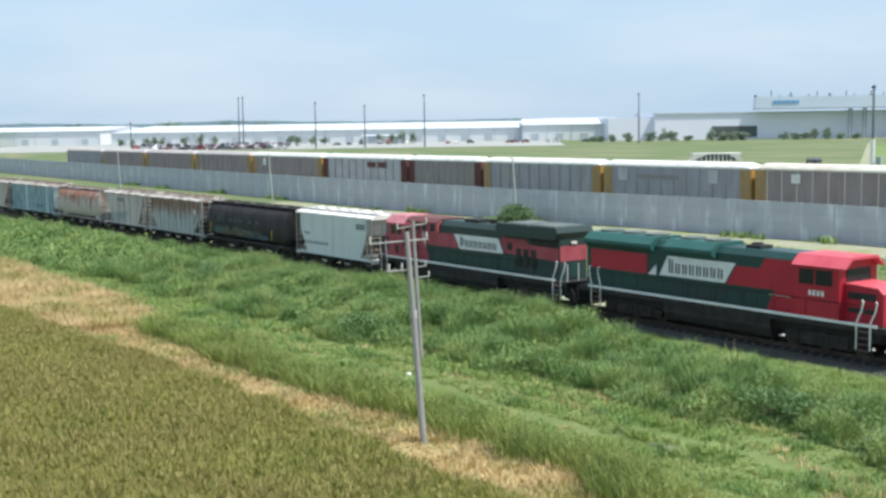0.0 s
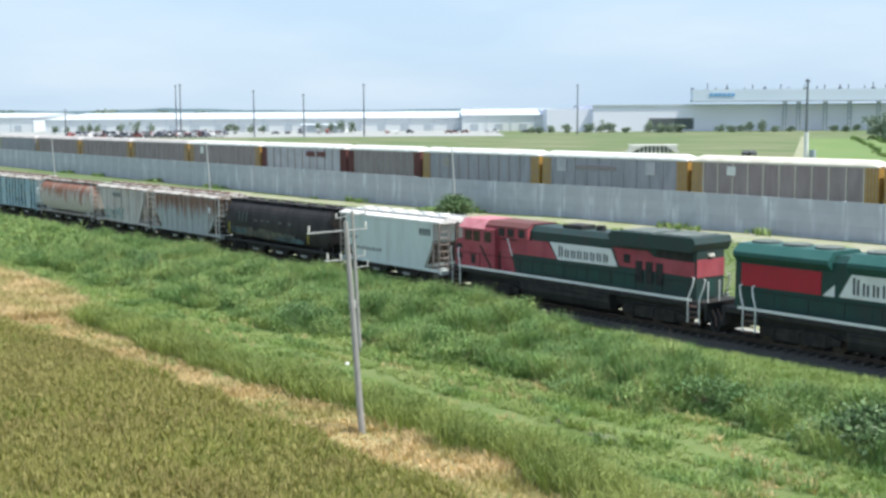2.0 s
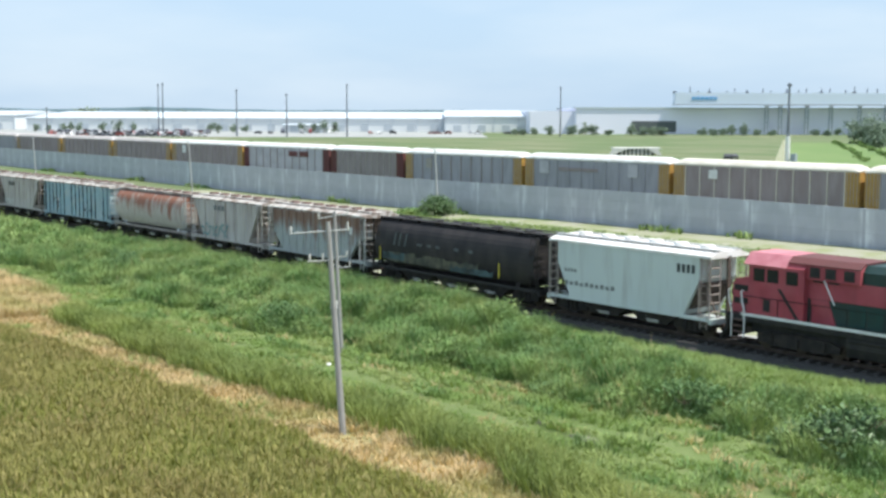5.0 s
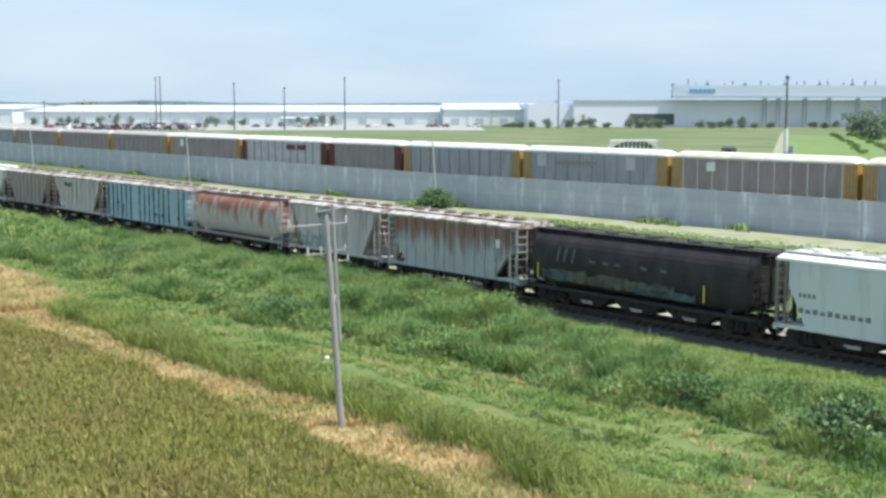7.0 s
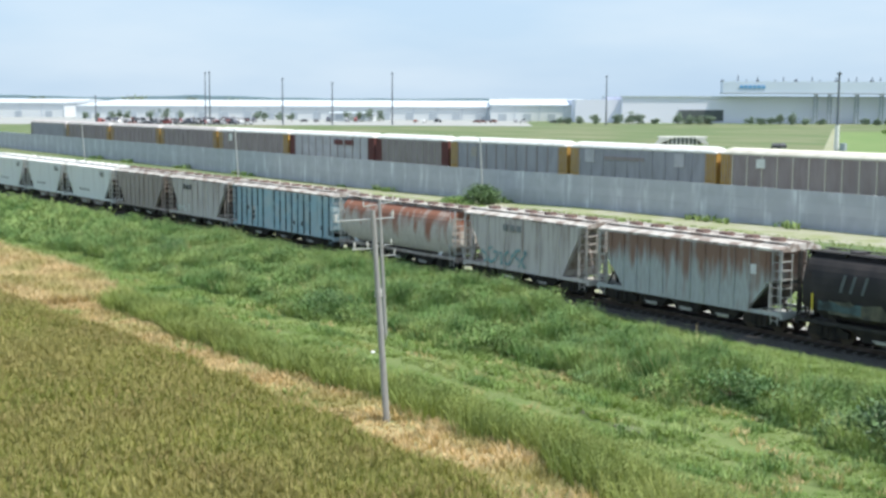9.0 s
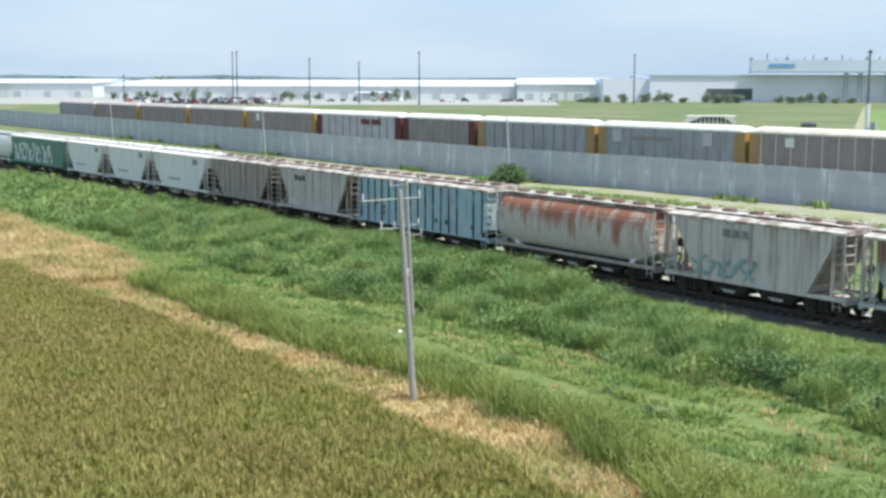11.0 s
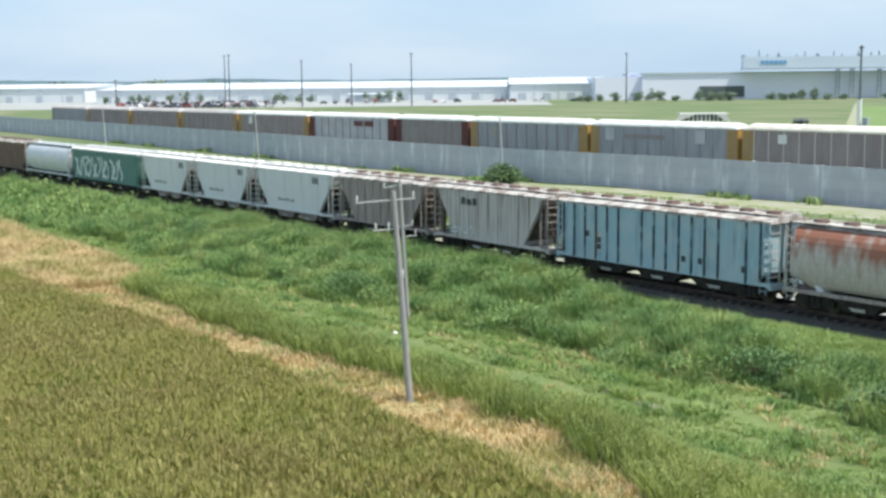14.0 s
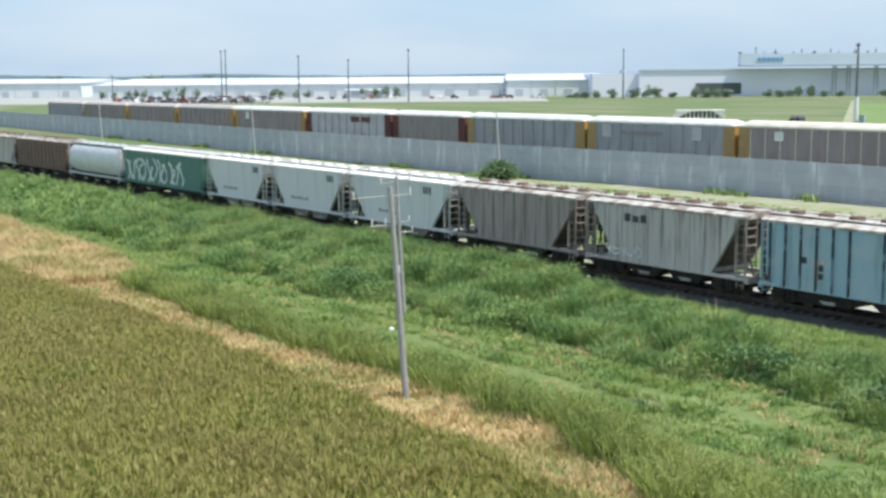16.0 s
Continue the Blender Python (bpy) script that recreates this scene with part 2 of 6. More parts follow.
M = {
    "soil": mat("soil", (0.2, 0.205, 0.065), 0.95, second=(0.15, 0.165, 0.05), scale=1.5, amount=0.8, bump=0.6, bscale=8),
    "verge": mat("verge", (0.13, 0.18, 0.055), 0.95, second=(0.17, 0.205, 0.08), scale=0.8, amount=0.8, third=(0.11, 0.155, 0.048), bump=0.6, bscale=6),
    "straw_ground": mat("straw_ground", (0.36, 0.29, 0.15), 0.95, second=(0.24, 0.25, 0.1), scale=0.7, amount=0.9, bump=0.5, bscale=9),
    "meadow": mat("meadow", (0.105, 0.15, 0.06), 0.95, second=(0.19, 0.195, 0.11), scale=0.05, amount=0.95, stretch=(0.5, 1, 1), lo=0.42, hi=0.58, third=(0.1, 0.15, 0.055), tscale=0.02, tamount=0.8),
    "yard": mat("yard", (0.34, 0.35, 0.34), 0.9, second=(0.26, 0.27, 0.26), scale=0.06, amount=0.5),
    "lane": mat("lane", (0.31, 0.31, 0.235), 0.95, second=(0.22, 0.25, 0.11), scale=0.5, amount=0.9),
    # pale strip beyond the track, with sunlight on the ballast painted in
    "gravel_lit": mat("gravel_lit", (0.4, 0.395, 0.38), 0.95, second=(0.28, 0.275, 0.26), scale=3, amount=0.8, bump=0.5),
    "field": mat("field", (0.13, 0.205, 0.065), 0.95, second=(0.17, 0.235, 0.085), scale=0.05, amount=0.8, stretch=(1, 0.3, 1)),
    # ballast and sleepers near black: the train's shade is put into their colour
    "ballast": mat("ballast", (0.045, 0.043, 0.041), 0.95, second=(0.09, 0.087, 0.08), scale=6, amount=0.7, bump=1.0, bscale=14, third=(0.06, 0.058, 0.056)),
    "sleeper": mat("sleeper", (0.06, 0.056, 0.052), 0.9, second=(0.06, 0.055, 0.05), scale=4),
    "pink_pale": mat("pink_pale", (0.55, 0.22, 0.25), 0.6, second=(0.4, 0.11, 0.14), scale=1.2, amount=0.7),
    "roof_grey": mat("roof_grey", (0.1, 0.125, 0.115), 0.7, second=(0.2, 0.21, 0.2), scale=2.5, amount=0.7, lo=0.5, hi=0.62),
    # rusty brown of the car ends, darkened further for shade in the recess
    "end_brown": mat("end_brown", (0.1, 0.078, 0.066), 0.85, second=(0.06, 0.05, 0.044), scale=3, amount=0.8),
    "pipe_rust": mat("pipe_rust", (0.17, 0.11, 0.095), 0.8, second=(0.09, 0.06, 0.05), scale=5, amount=0.8),
    # rust brown darkened to carry the shade under the train
    "rail": mat("rail", (0.07, 0.05, 0.04), 0.6, 0.4, second=(0.13, 0.11, 0.1), scale=2),
    "crop": mat("crop", (0.27, 0.275, 0.08), 0.85, second=(0.2, 0.23, 0.062), scale=0.35, amount=0.8, island=0.28, third=(0.27, 0.215, 0.095), tscale=0.1, tamount=0.5),
    "head": mat("head", (0.38, 0.345, 0.14), 0.85, second=(0.33, 0.25, 0.12), scale=0.25, amount=0.7, island=0.28),
    "straw": mat("straw", (0.62, 0.48, 0.29), 0.9, second=(0.44, 0.35, 0.19), scale=0.5, amount=0.8, island=0.3, third=(0.33, 0.34, 0.13), tscale=0.3, tamount=0.6),
    "grass": mat("grass", (0.245, 0.3, 0.092), 0.85, second=(0.33, 0.35, 0.135), scale=0.6, amount=0.8, island=0.25, third=(0.155, 0.215, 0.065), tscale=0.3, tamount=0.75),
    "grass_pale": mat("grass_pale", (0.25, 0.345, 0.12), 0.85, second=(0.345, 0.39, 0.175), scale=0.4, amount=0.75, island=0.25, third=(0.19, 0.29, 0.085), tscale=0.35, tamount=0.75),
    "weed": mat("weed", (0.175, 0.29, 0.1), 0.8, second=(0.085, 0.165, 0.06), scale=0.8, amount=0.9, island=0.42, third=(0.29, 0.37, 0.14), tscale=0.45, tamount=0.85),
    "leaf": mat("leaf", (0.12, 0.215, 0.085), 0.65, second=(0.15, 0.22, 0.1), scale=0.8, amount=0.6, island=0.3),
    # leaf green of distant trees, greyed and lightened to paint in haze
    "haze_leaf": mat("haze_leaf", (0.2, 0.26, 0.19), 0.85, second=(0.15, 0.2, 0.14), scale=0.4, island=0.25),
    "bush_leaf": mat("bush_leaf", (0.09, 0.155, 0.062), 0.5, second=(0.14, 0.21, 0.09), scale=0.8, amount=0.6, island=0.4),
    "mud": mat("mud", (0.2, 0.19, 0.15), 0.95, second=(0.15, 0.18, 0.08), scale=2.5, amount=0.9, bump=0.5),
    "bark": mat("bark", (0.16, 0.12, 0.08), 0.9, second=(0.09, 0.07, 0.05), scale=5),
    "pole": mat("pole", (0.34, 0.335, 0.325), 0.9, second=(0.21, 0.2, 0.19), scale=3, stretch=(4, 4, 0.6), bump=0.3),
    "galv": mat("galv", (0.55, 0.55, 0.54), 0.5, 0.4, second=(0.4, 0.39, 0.37), scale=4),
    "porcelain": mat("porcelain", (0.65, 0.64, 0.6), 0.3, second=(0.5, 0.48, 0.44), scale=8),
    "concrete": mat("concrete", (0.43, 0.445, 0.49), 0.9, second=(0.58, 0.61, 0.64), scale=0.5, amount=0.85, stretch=(1.6, 1.6, 0.16), third=(0.37, 0.385, 0.43), tscale=0.25, bump=0.2, lo=0.52, hi=0.68, placed=True),
    "panel_concrete": streaked("panel_concrete", (0.44, 0.455, 0.5), (0.66, 0.69, 0.72), 4.0),
    "pale_concrete": mat("pale_concrete", (0.62, 0.62, 0.59), 0.9, second=(0.45, 0.46, 0.43), scale=0.6),
    "red": mat("red", (0.4, 0.02, 0.038), 0.4, second=(0.3, 0.02, 0.034), scale=1.2, amount=0.6, stretch=(1.5, 1.5, 0.5)),
    "red_old": mat("red_old", (0.36, 0.06, 0.08), 0.6, second=(0.24, 0.045, 0.06), scale=1.4, amount=0.7, stretch=(1.5, 1.5, 0.5), third=(0.42, 0.11, 0.13), tscale=0.6),
    "green": mat("green", (0.015, 0.06, 0.055), 0.38, second=(0.022, 0.042, 0.04), scale=1.5, amount=0.7, stretch=(1.5, 1.5, 0.5)),
    # lighter green and red with the sun on sloped tops painted in
    "green_lit": mat("green_lit", (0.022, 0.095, 0.085), 0.5, second=(0.035, 0.11, 0.1), scale=1.2, amount=0.7, stretch=(1, 1, 0.4)),
    "red_lit": mat("red_lit", (0.6, 0.1, 0.13), 0.5, second=(0.5, 0.06, 0.09), scale=1.2, amount=0.7),
    "green_old": mat("green_old", (0.02, 0.05, 0.047), 0.5, second=(0.034, 0.041, 0.039), scale=1.4, amount=0.8, stretch=(1.5, 1.5, 0.5)),
    "white": mat("white", (0.72, 0.73, 0.72), 0.45, second=(0.58, 0.58, 0.56), scale=1.5, amount=0.5),
    "black": mat("black", (0.02, 0.02, 0.021), 0.7, second=(0.045, 0.04, 0.036), scale=2, amount=0.7),
    "under": mat("under", (0.022, 0.02, 0.019), 0.85, second=(0.048, 0.04, 0.034), scale=3, amount=0.8),
    "wheel": mat("wheel", (0.07, 0.05, 0.04), 0.55, 0.5, second=(0.12, 0.1, 0.085), scale=5),
    "glass": mat("glass", (0.02, 0.024, 0.028), 0.08),
    "faded_ink": mat("faded_ink", (0.17, 0.18, 0.18), 0.7, second=(0.3, 0.32, 0.32), scale=6),
    "ink": mat("ink", (0.05, 0.06, 0.065), 0.6),
    "steel": mat("steel", (0.6, 0.6, 0.58), 0.45, 0.3, second=(0.45, 0.42, 0.4), scale=4),
    "lamp_glass": mat("lamp_glass", (0.85, 0.83, 0.75), 0.15),
    "roof_dirty": mat("roof_dirty", (0.52, 0.49, 0.455), 0.8, second=(0.19, 0.14, 0.115), scale=1.5, amount=0.85, stretch=(1, 1.5, 1), third=(0.62, 0.61, 0.58), lo=0.42, hi=0.56),
    "roof_dull": mat("roof_dull", (0.5, 0.47, 0.46), 0.8, second=(0.4, 0.36, 0.35), scale=0.4, amount=0.7),
    "roof_white": mat("roof_white", (0.78, 0.78, 0.76), 0.55, second=(0.6, 0.57, 0.53), scale=1.0, amount=0.6),
    "hopper_white": mat("hopper_white", (0.58, 0.64, 0.62), 0.5, second=(0.34, 0.34, 0.32), scale=0.9, amount=0.5, stretch=(2.5, 2.5, 0.3), third=(0.54, 0.6, 0.59), lo=0.5, hi=0.75),
    "hopper_pale": mat("hopper_pale", (0.64, 0.66, 0.66), 0.5, second=(0.4, 0.39, 0.37), scale=1.0, amount=0.55, stretch=(3, 3, 0.3), lo=0.5, hi=0.75),
    "hopper_black": mat("hopper_black", (0.021, 0.019, 0.02), 0.68, second=(0.046, 0.038, 0.037), scale=0.9, amount=0.8, stretch=(1, 1, 0.6)),
    "hopper_grey": mat("hopper_grey", (0.5, 0.47, 0.44), 0.75, second=(0.24, 0.185, 0.165), scale=0.9, amount=0.95, stretch=(3.5, 3.5, 0.3), third=(0.56, 0.54, 0.51), lo=0.45, hi=0.7),
    "hopper_dark": mat("hopper_dark", (0.34, 0.3, 0.275), 0.8, second=(0.18, 0.13, 0.11), scale=1.2, amount=0.75, stretch=(3.5, 3.5, 0.3), lo=0.45, hi=0.7),
    "hopper_mixed": topped("hopper_mixed", (0.4, 0.435, 0.43), (0.23, 0.14, 0.105), 1.9, 3.7, (2.0, 2.0, 0.3), second=(0.3, 0.31, 0.3)),
    "hopper_rust": topped("hopper_rust", (0.52, 0.475, 0.425), (0.3, 0.13, 0.085), 1.7, 4.0, (1.5, 1.5, 0.4), second=(0.36, 0.32, 0.28)),
    "blue": mat("blue", (0.305, 0.455, 0.52), 0.6, second=(0.19, 0.23, 0.25), scale=1.0, amount=0.7, stretch=(3, 3, 0.3), third=(0.4, 0.475, 0.495), tscale=0.8, tamount=0.7, lo=0.5, hi=0.7),
    "blue_dark": mat("blue_dark", (0.035, 0.06, 0.075), 0.7, second=(0.2, 0.32, 0.37), scale=1.2, amount=0.8, lo=0.5, hi=0.6),
    "teal": mat("teal", (0.085, 0.2, 0.165), 0.65, second=(0.14, 0.22, 0.19), scale=1.4, amount=0.5, stretch=(2, 2, 0.5)),
    "silver": mat("silver", (0.62, 0.65, 0.67), 0.4, 0.2, second=(0.5, 0.5, 0.5), scale=1.2),
    "brown": mat("brown", (0.2, 0.13, 0.1), 0.8, second=(0.12, 0.09, 0.075), scale=1.2, amount=0.7, stretch=(2, 2, 0.5)),
    "spray": mat("spray", (0.66, 0.72, 0.69), 0.6, second=(0.5, 0.57, 0.54), scale=3),
    "spray_green": mat("spray_green", (0.12, 0.115, 0.08), 0.8, second=(0.045, 0.045, 0.038), scale=1.8, amount=0.95, stretch=(1, 1, 0.6), third=(0.09, 0.1, 0.08), lo=0.42, hi=0.6),
    "spray_dim": mat("spray_dim", (0.12, 0.135, 0.135), 0.8, second=(0.08, 0.1, 0.1), scale=2, amount=0.9),
    "teal_dim": mat("teal_dim", (0.07, 0.115, 0.12), 0.8, second=(0.03, 0.035, 0.035), scale=1.5, amount=0.9),
    "spray_teal": mat("spray_teal", (0.16, 0.32, 0.33), 0.7, second=(0.34, 0.38, 0.35), scale=2.5, amount=0.9),
    "yellow": mat("yellow", (0.6, 0.48, 0.05), 0.5),
    "orange": mat("orange", (0.42, 0.25, 0.06), 0.7, second=(0.3, 0.17, 0.07), scale=1.2, amount=0.7),
    "rack_brown": mat("rack_brown", (0.255, 0.21, 0.215), 0.75, second=(0.32, 0.275, 0.28), scale=0.6, amount=0.8, stretch=(1.5, 1, 0.4)),
    "rack_grey": mat("rack_grey", (0.33, 0.325, 0.37), 0.7, second=(0.26, 0.255, 0.285), scale=0.6, amount=0.8, stretch=(1.5, 1, 0.4)),
    "rack_pale": mat("rack_pale", (0.48, 0.465, 0.51), 0.6, second=(0.36, 0.35, 0.38), scale=0.5, amount=0.8),
    "rack_rib": mat("rack_rib", (0.36, 0.33, 0.31), 0.6, second=(0.25, 0.22, 0.2), scale=1),
    "rib_cream": mat("rib_cream", (0.56, 0.52, 0.46), 0.7, second=(0.44, 0.4, 0.35), scale=1),
    "roof_cream": mat("roof_cream", (0.74, 0.7, 0.61), 0.7, second=(0.6, 0.55, 0.46), scale=0.5, amount=0.7),
    "maroon": mat("maroon", (0.15, 0.055, 0.055), 0.7, second=(0.1, 0.05, 0.045), scale=1),
    # far walls and roofs: pale bluish tones with the distance haze mixed in
    "shed_wall": mat("shed_wall", (0.68, 0.71, 0.72), 0.8, second=(0.67, 0.7, 0.71), scale=0.02, amount=0.7, stretch=(6, 6, 0.5)),
    "shed_roof": mat("shed_roof", (0.55, 0.6, 0.645), 0.85, second=(0.47, 0.53, 0.58), scale=0.02, amount=0.6),
    "plant_wall": mat("plant_wall", (0.79, 0.8, 0.9), 0.85, second=(0.75, 0.765, 0.87), scale=0.03, amount=0.7),
    "band_wall": mat("band_wall", (0.6, 0.68, 0.78), 0.8, second=(0.56, 0.64, 0.75), scale=0.05),
    "plant_trim": mat("plant_trim", (0.34, 0.38, 0.42), 0.7),
    "sign_blue": mat("sign_blue", (0.15, 0.36, 0.62), 0.5),
    "recess": mat("recess", (0.1, 0.115, 0.12), 0.8),
    "dock": mat("dock", (0.45, 0.5, 0.54), 0.7, second=(0.36, 0.4, 0.44), scale=0.1),
    # distance haze is put into the ridge's blue-grey base colour
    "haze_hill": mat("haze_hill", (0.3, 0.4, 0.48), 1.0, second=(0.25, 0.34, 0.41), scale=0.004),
    "mast": mat("mast", (0.15, 0.165, 0.19), 0.6, 0.3),
    "tyre": mat("tyre", (0.02, 0.02, 0.02), 0.9),
}
for i, c in enumerate([(0.75, 0.75, 0.74), (0.26, 0.08, 0.08), (0.1, 0.1, 0.11), (0.35, 0.36, 0.38), (0.13, 0.14, 0.17), (0.27, 0.12, 0.1)]):
    M["car%d" % i] = mat("car_paint", c, 0.3, second=tuple(v * 0.8 for v in c), scale=1)


for k in ("crop", "head", "straw", "grass", "grass_pale", "weed", "leaf"):
    thin(M[k], 0.2 if k in ("weed", "leaf") else 0.28)

# ---- mesh helpers ----
def box(bm, x0, x1, y0, y1, z0, z1, bevel=0.0):
    v = [bm.verts.new(p) for p in ((x0, y0, z0), (x1, y0, z0), (x1, y1, z0), (x0, y1, z0), (x0, y0, z1), (x1, y0, z1), (x1, y1, z1), (x0, y1, z1))]
    f = [bm.faces.new([v[i] for i in q]) for q in ((3, 2, 1, 0), (4, 5, 6, 7), (0, 1, 5, 4), (1, 2, 6, 5), (2, 3, 7, 6), (3, 0, 4, 7))]
    if bevel:
        bmesh.ops.bevel(bm, geom=list({e for q in f for e in q.edges}), offset=bevel, segments=2, affect="EDGES", profile=0.6)
    return bm


def tube(bm, a, b, r, n=8, r2=None):
    a, b = Vector(a), Vector(b)
    d = (b - a).normalized()
    u = d.orthogonal().normalized()
    w = d.cross(u)
    rings = []
    for p, q in ((a, r), (b, r if r2 is None else r2)):
        rings.append([bm.verts.new(p + (u * math.cos(2 * math.pi * i / n) + w * math.sin(2 * math.pi * i / n)) * q) for i in range(n)])
    for i in range(n):
        bm.faces.new((rings[0][i], rings[0][(i + 1) % n], rings[1][(i + 1) % n], rings[1][i]))
    bm.faces.new(rings[0][::-1])
    bm.faces.new(rings[1])
    return bm


def prism(bm, poly, y0, y1):
    """A polygon of (x, z), in order, drawn out from y0 to y1."""
    a = [bm.verts.new((x, y0, z)) for x, z in poly]
    b = [bm.verts.new((x, y1, z)) for x, z in poly]
    n = len(poly)
    bm.faces.new(a)
    bm.faces.new(b[::-1])
    for i in range(n):
        bm.faces.new((a[(i + 1) % n], a[i], b[i], b[(i + 1) % n]))
    bmesh.ops.recalc_face_normals(bm, faces=bm.faces)
    return bm


def drawn(bm, poly, x0, x1):
    """A polygon of (y, z) drawn out from x0 to x1."""
    a = [bm.verts.new((x0, y, z)) for y, z in poly]
    b = [bm.verts.new((x1, y, z)) for y, z in poly]
    n = len(poly)
    bm.faces.new(a)
    bm.faces.new(b[::-1])
    for i in range(n):
        bm.faces.new((a[(i + 1) % n], a[i], b[i], b[(i + 1) % n]))
    bmesh.ops.recalc_face_normals(bm, faces=bm.faces)
    return bm


def mesh_of(name, bm, material, smooth=False):
    me = bpy.data.meshes.new(name)
    bm.to_mesh(me)
    bm.free()
    me.materials.append(material)
    if smooth:
        me.polygons.foreach_set("use_smooth", [True] * len(me.polygons))
    return me


def part(name, bm, material, parent=None, label="", smooth=False, at=(0, 0, 0)):
    ob = new(name, mesh_of(name, bm, material, smooth))
    ob.location = at
    if parent:
        ob.parent = parent
    if label:
        ob["label"] = label
    return ob


def B():
    return bmesh.new()


C49, S49 = math.cos(radians(TURN)), math.sin(radians(TURN))


def far(x, y):
    """Metres to the right of and ahead of the eye (at yaw 0), as a place in the plan."""
    return EYE[0] + x * C49 - y * S49, EYE[1] + x * S49 + y * C49


# ---- ground ----
RNG = np.random.default_rng(5)
RAIL = 0.8


def height(x, y):
    """Height of the ground: a weedy bank by the track and a shallow ditch by the crop."""
    h = 0.0
    if -26 < y < -2:
        h += 0.16 * noise.noise(Vector((x * 0.16, y * 0.2, 0))) + 0.1 * noise.noise(Vector((x * 0.5, y * 0.5, 3)))
        h += 0.35 * max(0, 1 - abs(y + 5.5) / 5.0)
        h -= 0.22 * max(0, 1 - abs(y + 19.6) / 2.5)
    elif 2 < y < 60:
        h += max(0, min(1, (y - 24) / 10)) * max(0, min(1, (60 - y) / 6)) * float(np.interp(x, (-110, -79, -61, -22, 40), (0, 0.28, 0.65, 0.95, 1.05)))
        h += 0.1 * noise.noise(Vector((x * 0.1, y * 0.1, 7))) + 0.2 * max(0, 1 - abs(y - 5) / 4)
    return h


def along(x, *knots):
    """Straight steps between knots of (x, y)."""
    return float(np.interp(x, [k[0] for k in knots], [k[1] for k in knots]))


def crop_edge(x):
    """Line between the crop and the dry strip."""
    return along(x, (-60, -25.6), (-44, -25.2), (-33, -24.7), (-24, -25.2), (-11, -26.3), (0, -26.8), (8, -27.8), (20, -29.5)) + 0.25 * math.sin(x * 0.8)


def straw_edge(x):
    """Line between the ditch grass and the dry strip."""
    y = along(x, (-80, -16.8), (-49, -17.9), (-40, -19.3), (-38, -21.9), (-33, -22.4), (-22, -22.9), (-5, -22.7), (1, -23.1), (5, -24.5), (10, -25.6), (20, -28))
    return y + min(1, max(0, (x + 40) / 8)) * (0.18 * math.sin(x * 0.55) + 0.2 * math.sin(x * 1.3))


def ditch_edge(x):
    """Line between the tall ditch grass and the short verge."""
    return along(x, (-42, -19.0), (-28, -19.9), (-20, -20.8), (-4, -20.7), (3, -21.5), (9, -22.7), (20, -25.5)) + 0.3 * math.sin(x * 0.7)


def weed_edge(x):
    """Line between the short verge and the tall weeds by the track."""
    return along(x, (-80, -14.6), (-57, -14.1), (-37, -14.6), (-25, -14.0), (-12, -13.0), (-3, -13.8), (1, -12.6), (8, -13.6), (20, -15)) + 0.5 * math.sin(x * 0.5) + 0.35 * math.sin(x * 1.4)


def low_edge(x):
    """Line between the tall weeds and the low bright grass beside the ballast."""
    return along(x, (-24, 0.5), (-19, -1.6), (-15, -2.6), (-6, -5.6), (0, -7.2), (4, -6.2), (20, -5.5))


def ground():
    def axis(a, b, step, out_a, out_b):
        mid = list(np.arange(a, b + 0.01, step))
        lo, hi, d = [], [], step
        x = a
        while x > out_a:
            d *= 1.28
            x -= d
            lo.append(x)
        d, x = step, b
        while x < out_b:
            d *= 1.28
            x += d
            hi.append(x)
        return lo[::-1] + mid + hi
    xs, ys = axis(-150, 40, 1.3, -4500, 4500), axis(-52, 60, 0.8, -600, 4800)
    nx, ny = len(xs), len(ys)
    verts = [(x, y, height(x, y)) for y in ys for x in xs]
    faces, idx = [], []
    for j in range(ny - 1):
        for i in range(nx - 1):
            faces.append((j * nx + i, j * nx + i + 1, (j + 1) * nx + i + 1, (j + 1) * nx + i))
            x, y = (xs[i] + xs[i + 1]) / 2, (ys[j] + ys[j + 1]) / 2
            wy = 44.1 + (-32.9 - x) * 0.0556
            if y < crop_edge(x):
                k = 0
            elif y < straw_edge(x):
                k = 2
            elif y < 3:
                k = 1
            elif 3 <= y < 5:
                k = 5
            elif wy - 7.5 < y < wy - (0.2 if x > -62 else 2.0) and x > -140 or 5 <= y < 8.0:
                k = 3
            else:
                k = 4
            idx.append(k)
    me = bpy.data.meshes.new("ground")
    me.from_pydata(verts, [], faces)
    for k in ("soil", "verge", "straw_ground", "lane", "meadow", "gravel_lit"):
        me.materials.append(M[k])
    me.polygons.foreach_set("material_index", idx)
    me.polygons.foreach_set("use_smooth", [True] * len(faces))
    ob = new("ground", me)
    tagged(ob, "flat farmland with crop soil, grass verge and meadow", "ground", kind="structure")


